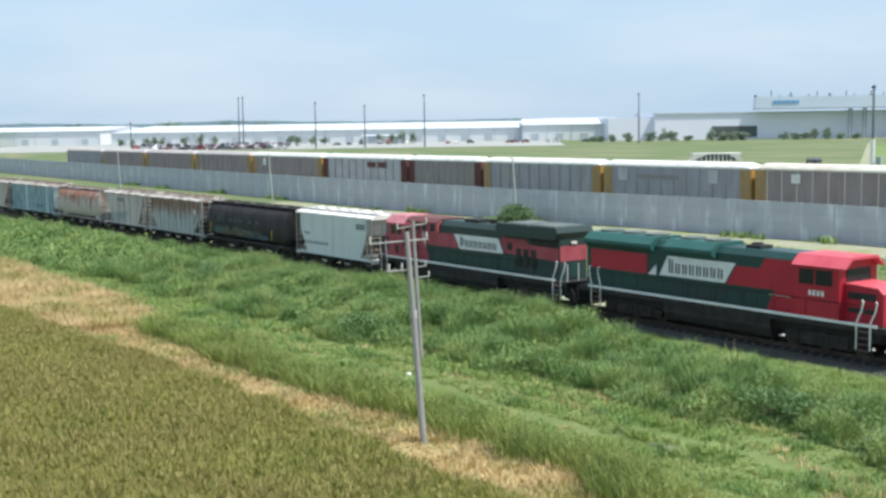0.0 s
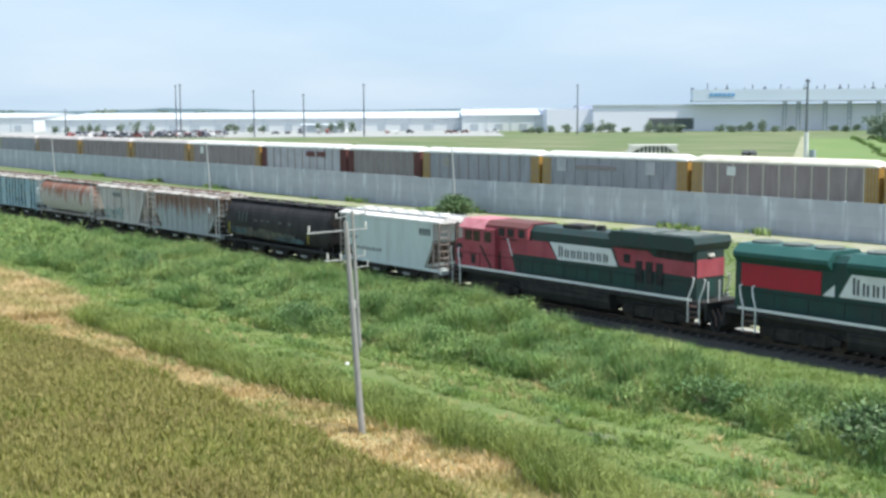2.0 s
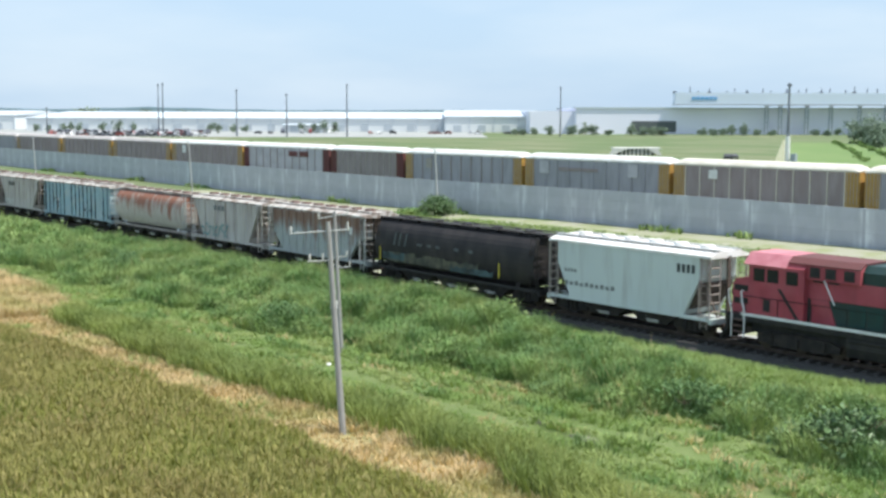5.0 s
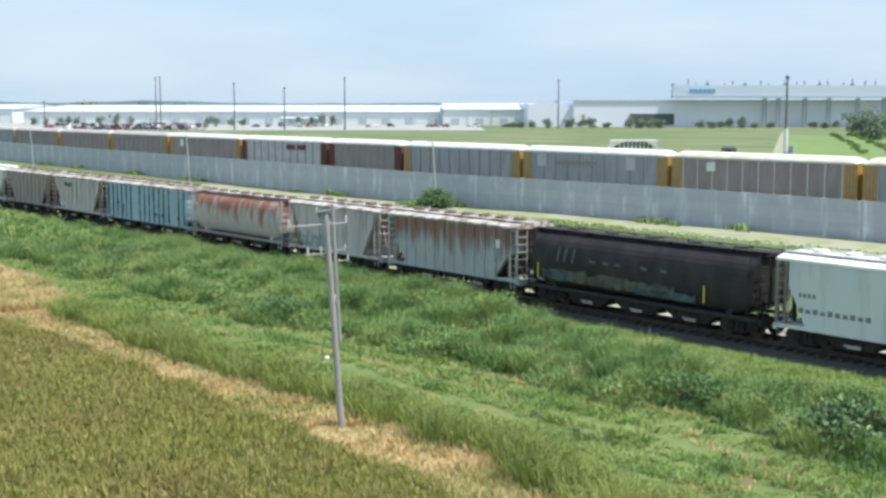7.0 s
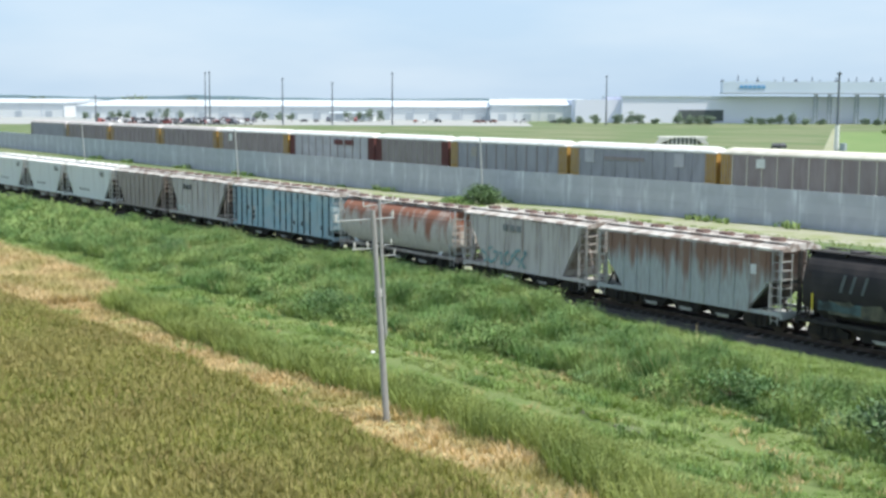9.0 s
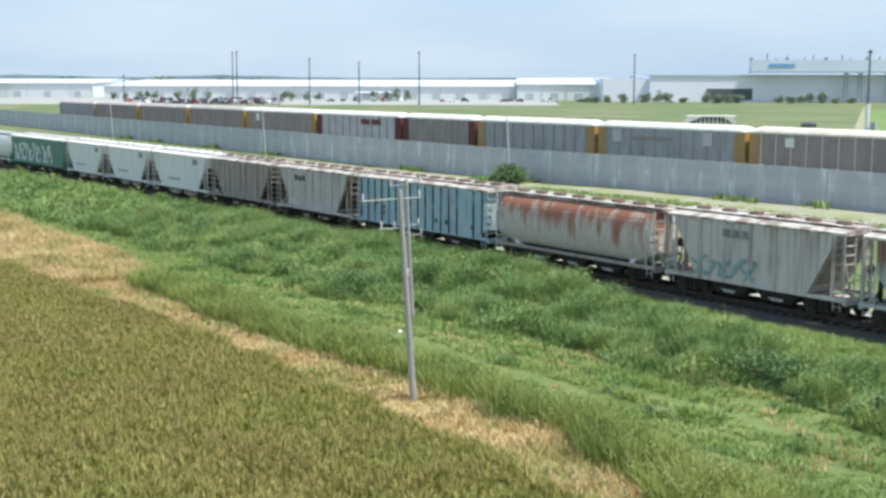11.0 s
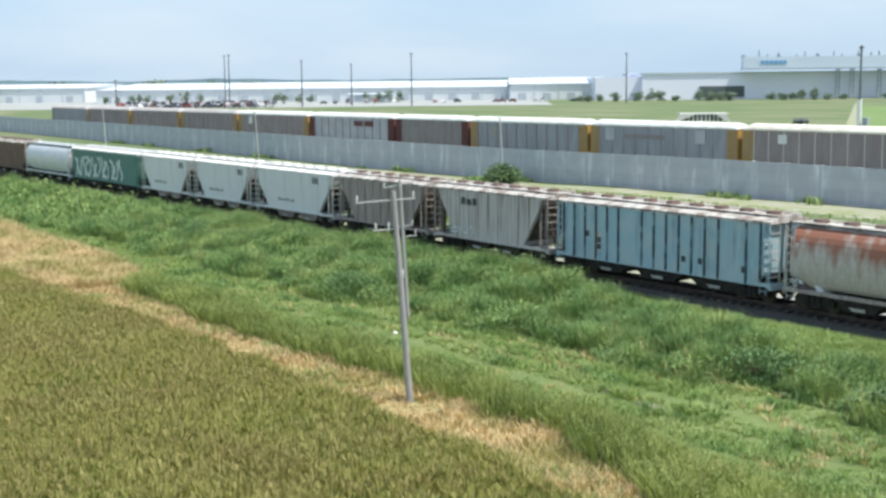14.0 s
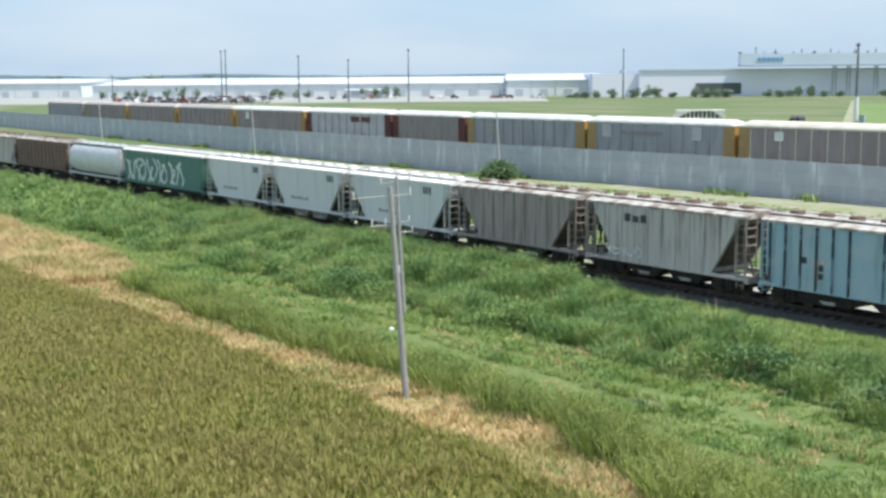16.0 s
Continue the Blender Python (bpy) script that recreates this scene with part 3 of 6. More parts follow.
def tufts(name, pts, hts, material, blades, width, lean, label, category, zfun=height, tip=0.0, lift=0.0):
    """Upright blades in tufts, one triangle or a bent pair each; everything in one mesh."""
    n = len(pts)
    P = np.repeat(np.array([(x, y, zfun(x, y) + lift) for x, y in pts]), blades, axis=0)
    Hh = np.repeat(np.asarray(hts), blades) * RNG.uniform(0.6, 1.1, n * blades)
    k = n * blades
    a = RNG.uniform(0, 2 * np.pi, k)
    off = RNG.uniform(0, 1, k) ** 0.5 * np.repeat(np.asarray(hts), blades) * 0.28
    base = P + np.stack([np.cos(a) * off, np.sin(a) * off, np.zeros(k) - 0.05], 1)
    l = RNG.uniform(0.2, 1, k) * lean * Hh
    top = base + np.stack([np.cos(a) * l, np.sin(a) * l, Hh], 1)
    mid = base * 0.45 + top * 0.55 + np.stack([-np.cos(a) * l * 0.18, -np.sin(a) * l * 0.18, Hh * 0.06], 1)
    b = a + np.pi / 2 + RNG.uniform(-0.8, 0.8, k)
    w = np.stack([np.cos(b), np.sin(b), np.zeros(k)], 1) * (width * RNG.uniform(0.6, 1.3, k))[:, None]
    V = np.stack([base - w * 0.4, base + w * 0.4, mid + w * 0.6, mid - w * 0.6, top + w * tip, top - w * tip], 1).reshape(-1, 3)
    i = np.arange(k)[:, None] * 6
    F = np.concatenate([i + np.array([[0, 1, 2, 3]]), i + np.array([[3, 2, 4, 5]])]).reshape(-1)
    me = bpy.data.meshes.new(name)
    me.vertices.add(k * 6)
    me.vertices.foreach_set("co", V.astype(np.float32).ravel())
    me.loops.add(k * 8)
    me.loops.foreach_set("vertex_index", F.astype(np.int32))
    me.polygons.add(k * 2)
    me.polygons.foreach_set("loop_start", np.arange(0, k * 8, 4, dtype=np.int32))
    me.polygons.foreach_set("loop_total", np.full(k * 2, 4, dtype=np.int32))
    me.materials.append(material)
    me.update(calc_edges=True)
    return tagged(new(name, me), label, category, kind="stuff")


def leaves(name, pts, hts, material, per, size, label, category, slim=0.3):
    """Small leaves at all slopes, filling the upper part of a stand of plants; everything in one mesh."""
    n = len(pts) * per
    P = np.repeat(np.array([(x, y, height(x, y)) for x, y in pts]), per, axis=0)
    hh = np.repeat(np.asarray(hts), per)
    P[:, :2] += RNG.normal(0, 0.14, (n, 2))
    P[:, 2] += hh * RNG.uniform(0.35, 1.0, n) ** 0.8
    d1, d2 = RNG.normal(0, 1, (n, 3)), RNG.normal(0, 1, (n, 3))
    d1[:, 2] *= 0.55
    d2[:, 2] *= 0.55
    d1 /= np.linalg.norm(d1, axis=1)[:, None]
    d2 /= np.linalg.norm(d2, axis=1)[:, None]
    q = size * RNG.uniform(0.5, 1.4, n)[:, None]
    co = np.stack([P - d1 * q, P + d2 * q * slim, P + d1 * q, P - d2 * q * slim], 1).reshape(-1, 3)
    me = bpy.data.meshes.new(name)
    me.vertices.add(n * 4)
    me.vertices.foreach_set("co", co.astype(np.float32).ravel())
    me.loops.add(n * 4)
    me.loops.foreach_set("vertex_index", np.arange(n * 4, dtype=np.int32))
    me.polygons.add(n)
    me.polygons.foreach_set("loop_start", np.arange(0, n * 4, 4, dtype=np.int32))
    me.polygons.foreach_set("loop_total", np.full(n, 4, dtype=np.int32))
    me.materials.append(material)
    me.update(calc_edges=True)
    return tagged(new(name, me), label, category, kind="stuff")


def clear(x, y):
    """False on the trodden spot in front of the near pole."""
    return math.hypot(x - POLE[0] - 0.9, y - POLE[1] + 0.75) > 1.35


MUD = ((-2.2, -16.7), (0.4, -17.4))
POLE = (EYE[0] - 3.9 * C49 - 46.9 * S49, EYE[1] - 3.9 * S49 + 46.9 * C49)


def area(x0, x1, y0, y1, per, keep=lambda x, y: True):
    n = int((x1 - x0) * abs(y1 - y0) * per)
    # y counts from the track, which drifts
    q = np.stack([RNG.uniform(x0, x1, n), RNG.uniform(min(y0, y1), max(y0, y1), n)], 1)
    return [(p[0], p[1] + off(p[0]) * max(0, 1 - max(0, abs(p[1]) - 5) / 14)) for p in q if keep(p[0], p[1])]


def in_view(x, y):
    """The wedge of the plan that the hovering camera overlooks."""
    dx, dy = x - EYE[0], y - EYE[1]
    ahead, right = -dx * S49 + dy * C49, dx * C49 + dy * S49
    return ahead > 30 and -0.47 * ahead - 3 < right < 0.39 * ahead + 3


def vegetation():
    crop = area(-75, 22, -52, -25.6, 30, lambda x, y: in_view(x, y) and y < crop_edge(x) - 0.6 * noise.noise(Vector((x * 0.4, 0, 1))))
    tufts("crop", crop, [0.42] * len(crop), M["crop"], 6, 0.04, 0.85, "ripening yellow-green crop in dense rows of stalks", "crop", lift=0.32)
    heads = [p for p in crop if RNG.uniform() < 0.5]
    tufts("crop_heads", heads, [0.3] * len(heads), M["head"], 2, 0.035, 0.5, "ripening tan seed heads of the crop", "crop", tip=0.35, lift=0.5)
    dry = area(-85, 20, -30, -16, 18, lambda x, y: in_view(x, y) and crop_edge(x) - 0.4 < y < straw_edge(x) + 0.5 * noise.noise(Vector((x * 0.6, 5, 1))))
    tufts("dry_grass", dry, [0.95 + 0.35 * noise.noise(Vector((x * 0.3, y * 0.4, 2))) if x < -39 else 0.2 if not clear(x, y) else 0.42 + 0.2 * noise.noise(Vector((x * 0.3, y * 0.3, 2))) for x, y in dry], M["straw"], 9, 0.04, 0.9, "dry straw-coloured grass along the crop edge", "dry grass")
    ditch = area(-44, 22, -29, -17, 20, lambda x, y: in_view(x, y) and clear(x, y) and x > -42 and straw_edge(x) - 0.2 + 0.4 * noise.noise(Vector((x * 0.7, 0, 31))) < y < ditch_edge(x) + 0.5 * noise.noise(Vector((x * 0.6, 2, 1))))
    rank = [1.1 + 0.35 * noise.noise(Vector((x * 0.5, y * 0.5, 4))) + 0.25 * noise.noise(Vector((x * 1.3, y * 1.3, 8))) for x, y in ditch]
    tufts("ditch_grass", ditch, rank, M["grass"], 7, 0.035, 0.7, "tall green grass along a shallow ditch", "grass")
    leaves("ditch_herbs", ditch, rank, M["grass"], 7, 0.065, "fine green herbs among the ditch grass", "grass")
    strip = area(-42, 20, -30, -20, 10, lambda x, y: in_view(x, y) and math.hypot(x - POLE[0], y - POLE[1]) > 2.2 and crop_edge(x) - 0.2 < y < straw_edge(x) + 0.5 and noise.noise(Vector((x * 0.28, y * 0.5, 44))) + 0.06 * max(0, x - 3) > 0.14)
    tufts("strip_grass", strip, [0.38 + 0.2 * noise.noise(Vector((x * 0.4, y * 0.4, 4))) for x, y in strip], M["grass_pale"], 7, 0.04, 0.9, "green grass growing through the dry strip", "grass")
    short = area(-120, 30, -24, -11.5, 30, lambda x, y: in_view(x, y) and min(math.hypot((x - a) / 1.5, (y - b) / 0.7) for a, b in MUD) > 0.42 + 0.5 * noise.noise(Vector((x * 2, y * 2, 5))) and y > max(straw_edge(x), ditch_edge(x) if x > -42 else -99) - 0.3 + 0.4 * noise.noise(Vector((x * 0.5, 3, 1))))

    def mown(x, y):
        """Height of the verge grass, worn down in two wheel ruts that run with the track."""
        line = y + 0.35 * math.sin(x * 0.11)
        rut = math.exp(-((line + 15.9) / 0.28) ** 2) + math.exp(-((line + 17.7) / 0.28) ** 2)
        return max(0.05, 1 - 0.5 * rut) * max(0.08, 0.24 + 0.14 * noise.noise(Vector((x * 0.3, y * 0.3, 4))) + 0.24 * noise.noise(Vector((x * 0.1, y * 0.9, 14))) + 0.12 * noise.noise(Vector((x * 0.9, y * 0.9, 3))) + 0.1 * (x < -41))
    tufts("verge_grass", short, [mown(x, y) for x, y in short], M["grass_pale"], 7, 0.032, 1.1, "short sunlit green grass of the verge", "grass")

    def hump(x, y):
        """Height of the weeds: rounded clumps of uneven size with hollows between, low beside the ballast."""
        w = Vector((x + 0.5 * noise.noise(Vector((x * 0.7, y * 0.7, 3))), y + 0.5 * noise.noise(Vector((x * 0.7, y * 0.7, 9))), 0))
        gap, cell = noise.voronoi(Vector((w.x / 2.3, w.y / 1.9, 0.5)))
        fine, small = noise.voronoi(Vector((w.x / 0.95, w.y / 0.85, 4.5)))
        big = 0.55 + 0.75 * (0.5 + 0.5 * noise.cell(cell[0] * 7.3))
        h = big * max(0, 1.1 - gap[0] ** 2 * 1.5) + 0.42 * max(0, 1 - fine[0] ** 2 * 2) + 0.35 * noise.noise(Vector((x * 0.12, y * 0.2, 6)))
        side = max(0, min(1, (low_edge(x) - y) / 1.2 + 0.3 * noise.noise(Vector((x * 0.8, y * 0.8, 2)))))
        foot = max(0.35, min(1, (y - weed_edge(x)) / 1.5 + 0.5))
        rise = 0.35 * max(0, min(1, (y + 5.5) / 3)) * side
        return max(0.22, (h + rise) * foot * (0.25 + 0.75 * side))
    near = area(-70, 30, -15, -1.6, 24, lambda x, y: in_view(x, y) and weed_edge(x) - 0.4 < y < -2.0 - 0.7 * noise.noise(Vector((x * 0.3, 8, 1))))
    tall = [(p, hump(*p)) for p in near]
    low = [p for p, h in tall if p[1] > low_edge(p[0]) - 0.6]
    tall = [(p, h) for p, h in tall if p[1] <= low_edge(p[0]) + 0.3]
    near, hts = [p for p, h in tall], [h for p, h in tall]
    tufts("low_grass", low, [0.45 + 0.15 * noise.noise(Vector((x * 0.5, y * 0.5, 2))) for x, y in low], M["grass_pale"], 11, 0.03, 1.0, "low bright green grass beside the ballast", "grass")
    tufts("weeds", near, hts, M["weed"], 13, 0.03, 0.65, "tall tangled green weeds beside the track", "weeds")
    leaves("weed_foliage", near, hts, M["weed"], 7, 0.07, "small-leaved green weeds beside the track", "weeds")
    stalks = [(p, h) for p, h in tall if RNG.uniform() < 0.06 and noise.noise(Vector((p[0] * 0.25, p[1] * 0.3, 21))) > -0.1]
    tufts("dry_stalks", [p for p, h in stalks], [h + 0.3 for p, h in stalks], M["straw"], 4, 0.02, 0.7, "pale dry stalks standing among the weeds", "weeds")
    tan = [p for p in short if noise.noise(Vector((p[0] * 0.3, p[1] * 0.9, 27))) - 0.35 * max(0, math.hypot(p[0] + 6.9, p[1] + 14.2) - 1.6) > 0.2 - 0.5 * (math.hypot(p[0] + 6.9, p[1] + 14.2) < 2.2) and RNG.uniform() < 0.5 or noise.noise(Vector((p[0] * 0.3, p[1] * 0.9, 27))) > 0.22 and RNG.uniform() < 0.2]
    tufts("dry_tufts", tan, [0.34] * len(tan), M["straw"], 6, 0.028, 1.2, "small dry tufts in the short verge grass", "dry grass")
    dark = [p for p in short if mown(*p) > 0.12 and noise.noise(Vector((p[0] * 0.35, p[1] * 1.1, 37))) > 0.16 and RNG.uniform() < 0.6]
    tufts("coarse_tufts", dark, [0.46] * len(dark), M["weed"], 6, 0.032, 1.0, "coarser darker green tufts in the verge", "grass")
    leafy = [(p, h) for p, h in tall if noise.noise(Vector((p[0] * 0.22, p[1] * 0.3, 12))) + 0.5 * noise.noise(Vector((p[0] * 0.7, p[1] * 0.7, 19))) > 0.05]
    leaves("leafy_weeds", [p for p, h in leafy], [h * 1.05 for p, h in leafy], M["leaf"], 3, 0.08, "broad-leaved dark green weeds beside the track", "weeds", 0.5)
    away = area(-190, -70, -15, -2.2, 8, lambda x, y: in_view(x, y))
    tufts("weeds", away, [hump(x, y) * 1.0 for x, y in away], M["weed"], 3, 0.1, 0.8, "tall tangled green weeds beside the track", "weeds")
    leaves("weed_foliage", away, [hump(x, y) for x, y in away], M["weed"], 8, 0.16, "small-leaved green weeds beside the track", "weeds")
    back = area(-200, 20, 8.0, 42, 4.0, lambda x, y: in_view(x, y) and not (44.1 + (-32.9 - x) * 0.0556 - 6.3 < y and x > -140))
    tufts("trackside_grass", back, [(0.3 if x < -48 else 0.16) + 0.2 * max(0, noise.noise(Vector((x * 0.1, y * 0.15, 4)))) for x, y in back], M["grass_pale"], 6, 0.06, 0.8, "pale green grass between track and wall", "grass")
    foot = area(-220, 10, 38, 56, 2.0, lambda x, y: in_view(x, y) and 0.5 < 44.1 + (-32.9 - x) * 0.0556 - y < 1.9 and noise.noise(Vector((x * 0.12, 0, 3))) > 0.12)
    tufts("wall_weeds", foot, [0.7 + 0.6 * noise.noise(Vector((x * 0.3, y, 3))) for x, y in foot], M["weed"], 10, 0.09, 0.7, "weeds at the foot of the wall", "weeds")


def foliage(name, centre, radii, count, size, material, parent, seed, label=""):
    """A crown of many small leaf blades, in lobes with gaps."""
    r = np.random.default_rng(seed)
    lobes = r.normal(0, 0.36, (14, 3))
    q = lobes[r.integers(0, 14, count)] + r.normal(0, 0.2, (count, 3))
    V = np.array(centre) + q * np.array(radii)
    V[:, 2] = np.maximum(V[:, 2], 0.08)
    d1, d2 = r.normal(0, 1, (count, 3)), r.normal(0, 1, (count, 3))
    d1 /= np.linalg.norm(d1, axis=1)[:, None]
    d2 /= np.linalg.norm(d2, axis=1)[:, None]
    s = size * r.uniform(0.6, 1.4, count)[:, None]
    co = np.stack([V - d1 * s, V + d2 * s * 0.6, V + d1 * s, V - d2 * s * 0.6], 1).reshape(-1, 3)
    me = bpy.data.meshes.new(name)
    me.from_pydata(co.tolist(), [], (np.arange(count)[:, None] * 4 + np.arange(4)).tolist())
    me.materials.append(material)
    ob = new(name, me)
    ob.parent = parent
    return ob


def plant(name, x, y, w, h, label, category, seed, material="haze_leaf", count=500, leaf=0.4, trunk=0.0, group=""):
    root = tagged(new(name), label, category, group)
    root.location = (x, y, 0)
    bm = B()
    tube(bm, (0, 0, -0.1), (0.05 * h, 0, max(trunk, 0.35 * h)), 0.05 * h * 0.6, 7, 0.02 * h)
    for i in range(4):
        a = i * 1.7 + seed
        tube(bm, (0.03 * h, 0, max(trunk, 0.2 * h)), (math.cos(a) * w * 0.3, math.sin(a) * w * 0.3, h * 0.7), 0.015 * h, 5, 0.006 * h)
    part("trunk", bm, M["bark"], root)
    c = trunk + (h - trunk) * 0.42
    foliage("crown", (0, 0, c), (w * 0.55, w * 0.55, (h - trunk) * 0.55), count, leaf, M[material], root, seed)
    return root


# ---- track and wall ----
def off(x):
    """Sideways drift of the track from the X axis."""
    u = max(-2.2, min(0.3, x / 100))
    d = 0.68 + 100 * (-0.0326 * u + 0.0103 * u * u / 2 + 0.0248 * u ** 3 / 3)
    return d + (-0.0326 + 0.0103 * u + 0.0248 * u * u) * (x - u * 100)


def swept(bm, poly, xs):
    """A polygon of (y, z) carried along the track."""
    rings = [[bm.verts.new((x, off(x) + y, z)) for y, z in poly] for x in xs]
    n = len(poly)
    for p, q in zip(rings, rings[1:]):
        for i in range(n):
            bm.faces.new((p[i], p[(i + 1) % n], q[(i + 1) % n], q[i]))
    bm.faces.new(rings[0])
    bm.faces.new(rings[-1][::-1])
    bmesh.ops.recalc_face_normals(bm, faces=bm.faces)
    return bm


LINE = [-420, -350, -280] + list(range(-220, 1, 10)) + [80, 160]


def track():
    bm = B()
    swept(bm, [(-3.3, -0.3), (-1.7, RAIL - 0.32), (1.7, RAIL - 0.32), (3.3, -0.3)], LINE)
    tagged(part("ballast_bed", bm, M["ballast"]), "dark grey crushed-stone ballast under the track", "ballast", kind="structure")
    for y in (-0.755, 0.755):
        bm = B()
        swept(bm, [(y - 0.07, RAIL - 0.18), (y + 0.07, RAIL - 0.18), (y + 0.07, RAIL - 0.15), (y + 0.012, RAIL - 0.13), (y + 0.012, RAIL - 0.05),
                   (y + 0.036, RAIL - 0.04), (y + 0.036, RAIL), (y - 0.036, RAIL), (y - 0.036, RAIL - 0.04), (y - 0.012, RAIL - 0.05), (y - 0.012, RAIL - 0.13), (y - 0.07, RAIL - 0.15)], LINE)
        tagged(part("rail", bm, M["rail"]), "brown steel rail with a worn top", "rail", "rails", "structure")


WALL_A, WALL_B = (36, 40.3), (-330, 60.6)


def wall():
    L = math.dist(WALL_A, WALL_B)
    ang = math.atan2(WALL_B[1] - WALL_A[1], WALL_B[0] - WALL_A[0])
    root = tagged(new("wall_concrete"), "long grey precast concrete boundary wall with vertical streaks", "wall", kind="structure")
    root.matrix_world = pose(*WALL_A, 0, 0, 0, math.degrees(ang))
    bm = B()
    prism(bm, [(0, -0.3), (L, -0.3), (L, 3.95), (122, 3.95), (82, 4.28), (0, 4.3)], -0.08, 0.08)
    part("wall_core", bm, M["concrete"], root)
    pm, cm = None, None
    n = int(L / 4.0)
    for i in range(n):
        if pm is None:
            bm = B()
            for k in range(4):
                box(bm, 0.02, 3.98, 0.06, 0.13, -0.2 + k * 1.05, 0.835 + k * 1.05)
            pm = mesh_of("panel", bm, M["panel_concrete"])
            bm = B()
            box(bm, -0.14, 0.14, -0.12, 0.136, -0.3, 4.0, 0.01)
            cm = mesh_of("post", bm, M["concrete"])
        for nm, me in (("panel", pm), ("post", cm)):
            o = new(nm, me)
            o.parent = root
            o.location = (i * 4.0, 0, float(np.interp(i * 4.0, (0, 82, 122), (0.35, 0.33, 0.0))))


# ---- rail vehicles ----
SPEED, START = 7.966, -0.07
LENGTHS = [23.2, 22.5, 12.77, 17.56, 13.93, 12.66, 15.4, 17.2, 13.01, 12.73, 13.87, 12.38, 12.39, 19.83, 15.81, 17.91, 16.0, 16.0]
WHEELSETS, VEHICLES = [], []


def wheelset(parent, x, r=0.46):
    bm = B()
    tube(bm, (0, -1.0, 0), (0, 1.0, 0), 0.08, 8)
    for s in (-1, 1):
        tube(bm, (0, s * 0.69, 0), (0, s * 0.72, 0), r + 0.025, 18)
        tube(bm, (0, s * 0.72, 0), (0, s * 0.82, 0), r, 18)
        for k in range(4):
            a = k * math.pi / 2
            tube(bm, (math.cos(a) * r * 0.6, s * 0.82, math.sin(a) * r * 0.6), (math.cos(a) * r * 0.6, s * 0.835, math.sin(a) * r * 0.6), 0.06, 6)
    o = part("wheelset", bm, M["wheel"], parent, at=(x, 0, r))
    WHEELSETS.append((o, x, r))
    return o


def bogie(parent, x, axles=(-0.9, 0.9), r=0.46):
    bm = B()
    a, b = axles[0], axles[-1]
    for s in (-1, 1):
        prism(bm, [(a - 0.3, 0.62), (a - 0.25, 0.32), (a + 0.25, 0.32), (a + 0.5, 0.2), (b - 0.5, 0.2), (b - 0.25, 0.32), (b + 0.25, 0.32), (b + 0.3, 0.62), (b - 0.4, 0.85), (a + 0.4, 0.85)],
              s * 1.0 - 0.09, s * 1.0 + 0.09)
        for q in np.linspace(a + 0.55, b - 0.55, 3):
            tube(bm, (q, s * 1.12, 0.3), (q, s * 1.12, 0.75), 0.1, 8)
    box(bm, (a + b) / 2 - 0.25, (a + b) / 2 + 0.25, -1.1, 1.1, 0.5, 0.92)
    o = part("bogie", bm, M["under"], parent, at=(x, 0, 0))
    for q in axles:
        wheelset(o, q, r)
    return o


def coupler(parent, x, way):
    bm = B()
    box(bm, min(x, x - way * 1.1), max(x, x - way * 1.1), -0.1, 0.1, 0.78, 0.98)
    box(bm, min(x, x - way * 0.3), max(x, x - way * 0.3), -0.17, 0.17, 0.72, 1.05, 0.04)
    part("coupler", bm, M["under"], parent)


def ladder(parent, x, y, z0, z1, material, along=0.42, r=0.022):
    bm = B()
    tube(bm, (x - along / 2, y, z0), (x - along / 2, y, z1), r, 5)
    tube(bm, (x + along / 2, y, z0), (x + along / 2, y, z1), r, 5)
    for z in np.arange(z0 + 0.2, z1, 0.42):
        tube(bm, (x - along / 2, y, z), (x + along / 2, y, z), r * 0.8, 5)
    part("ladder", bm, material, parent)


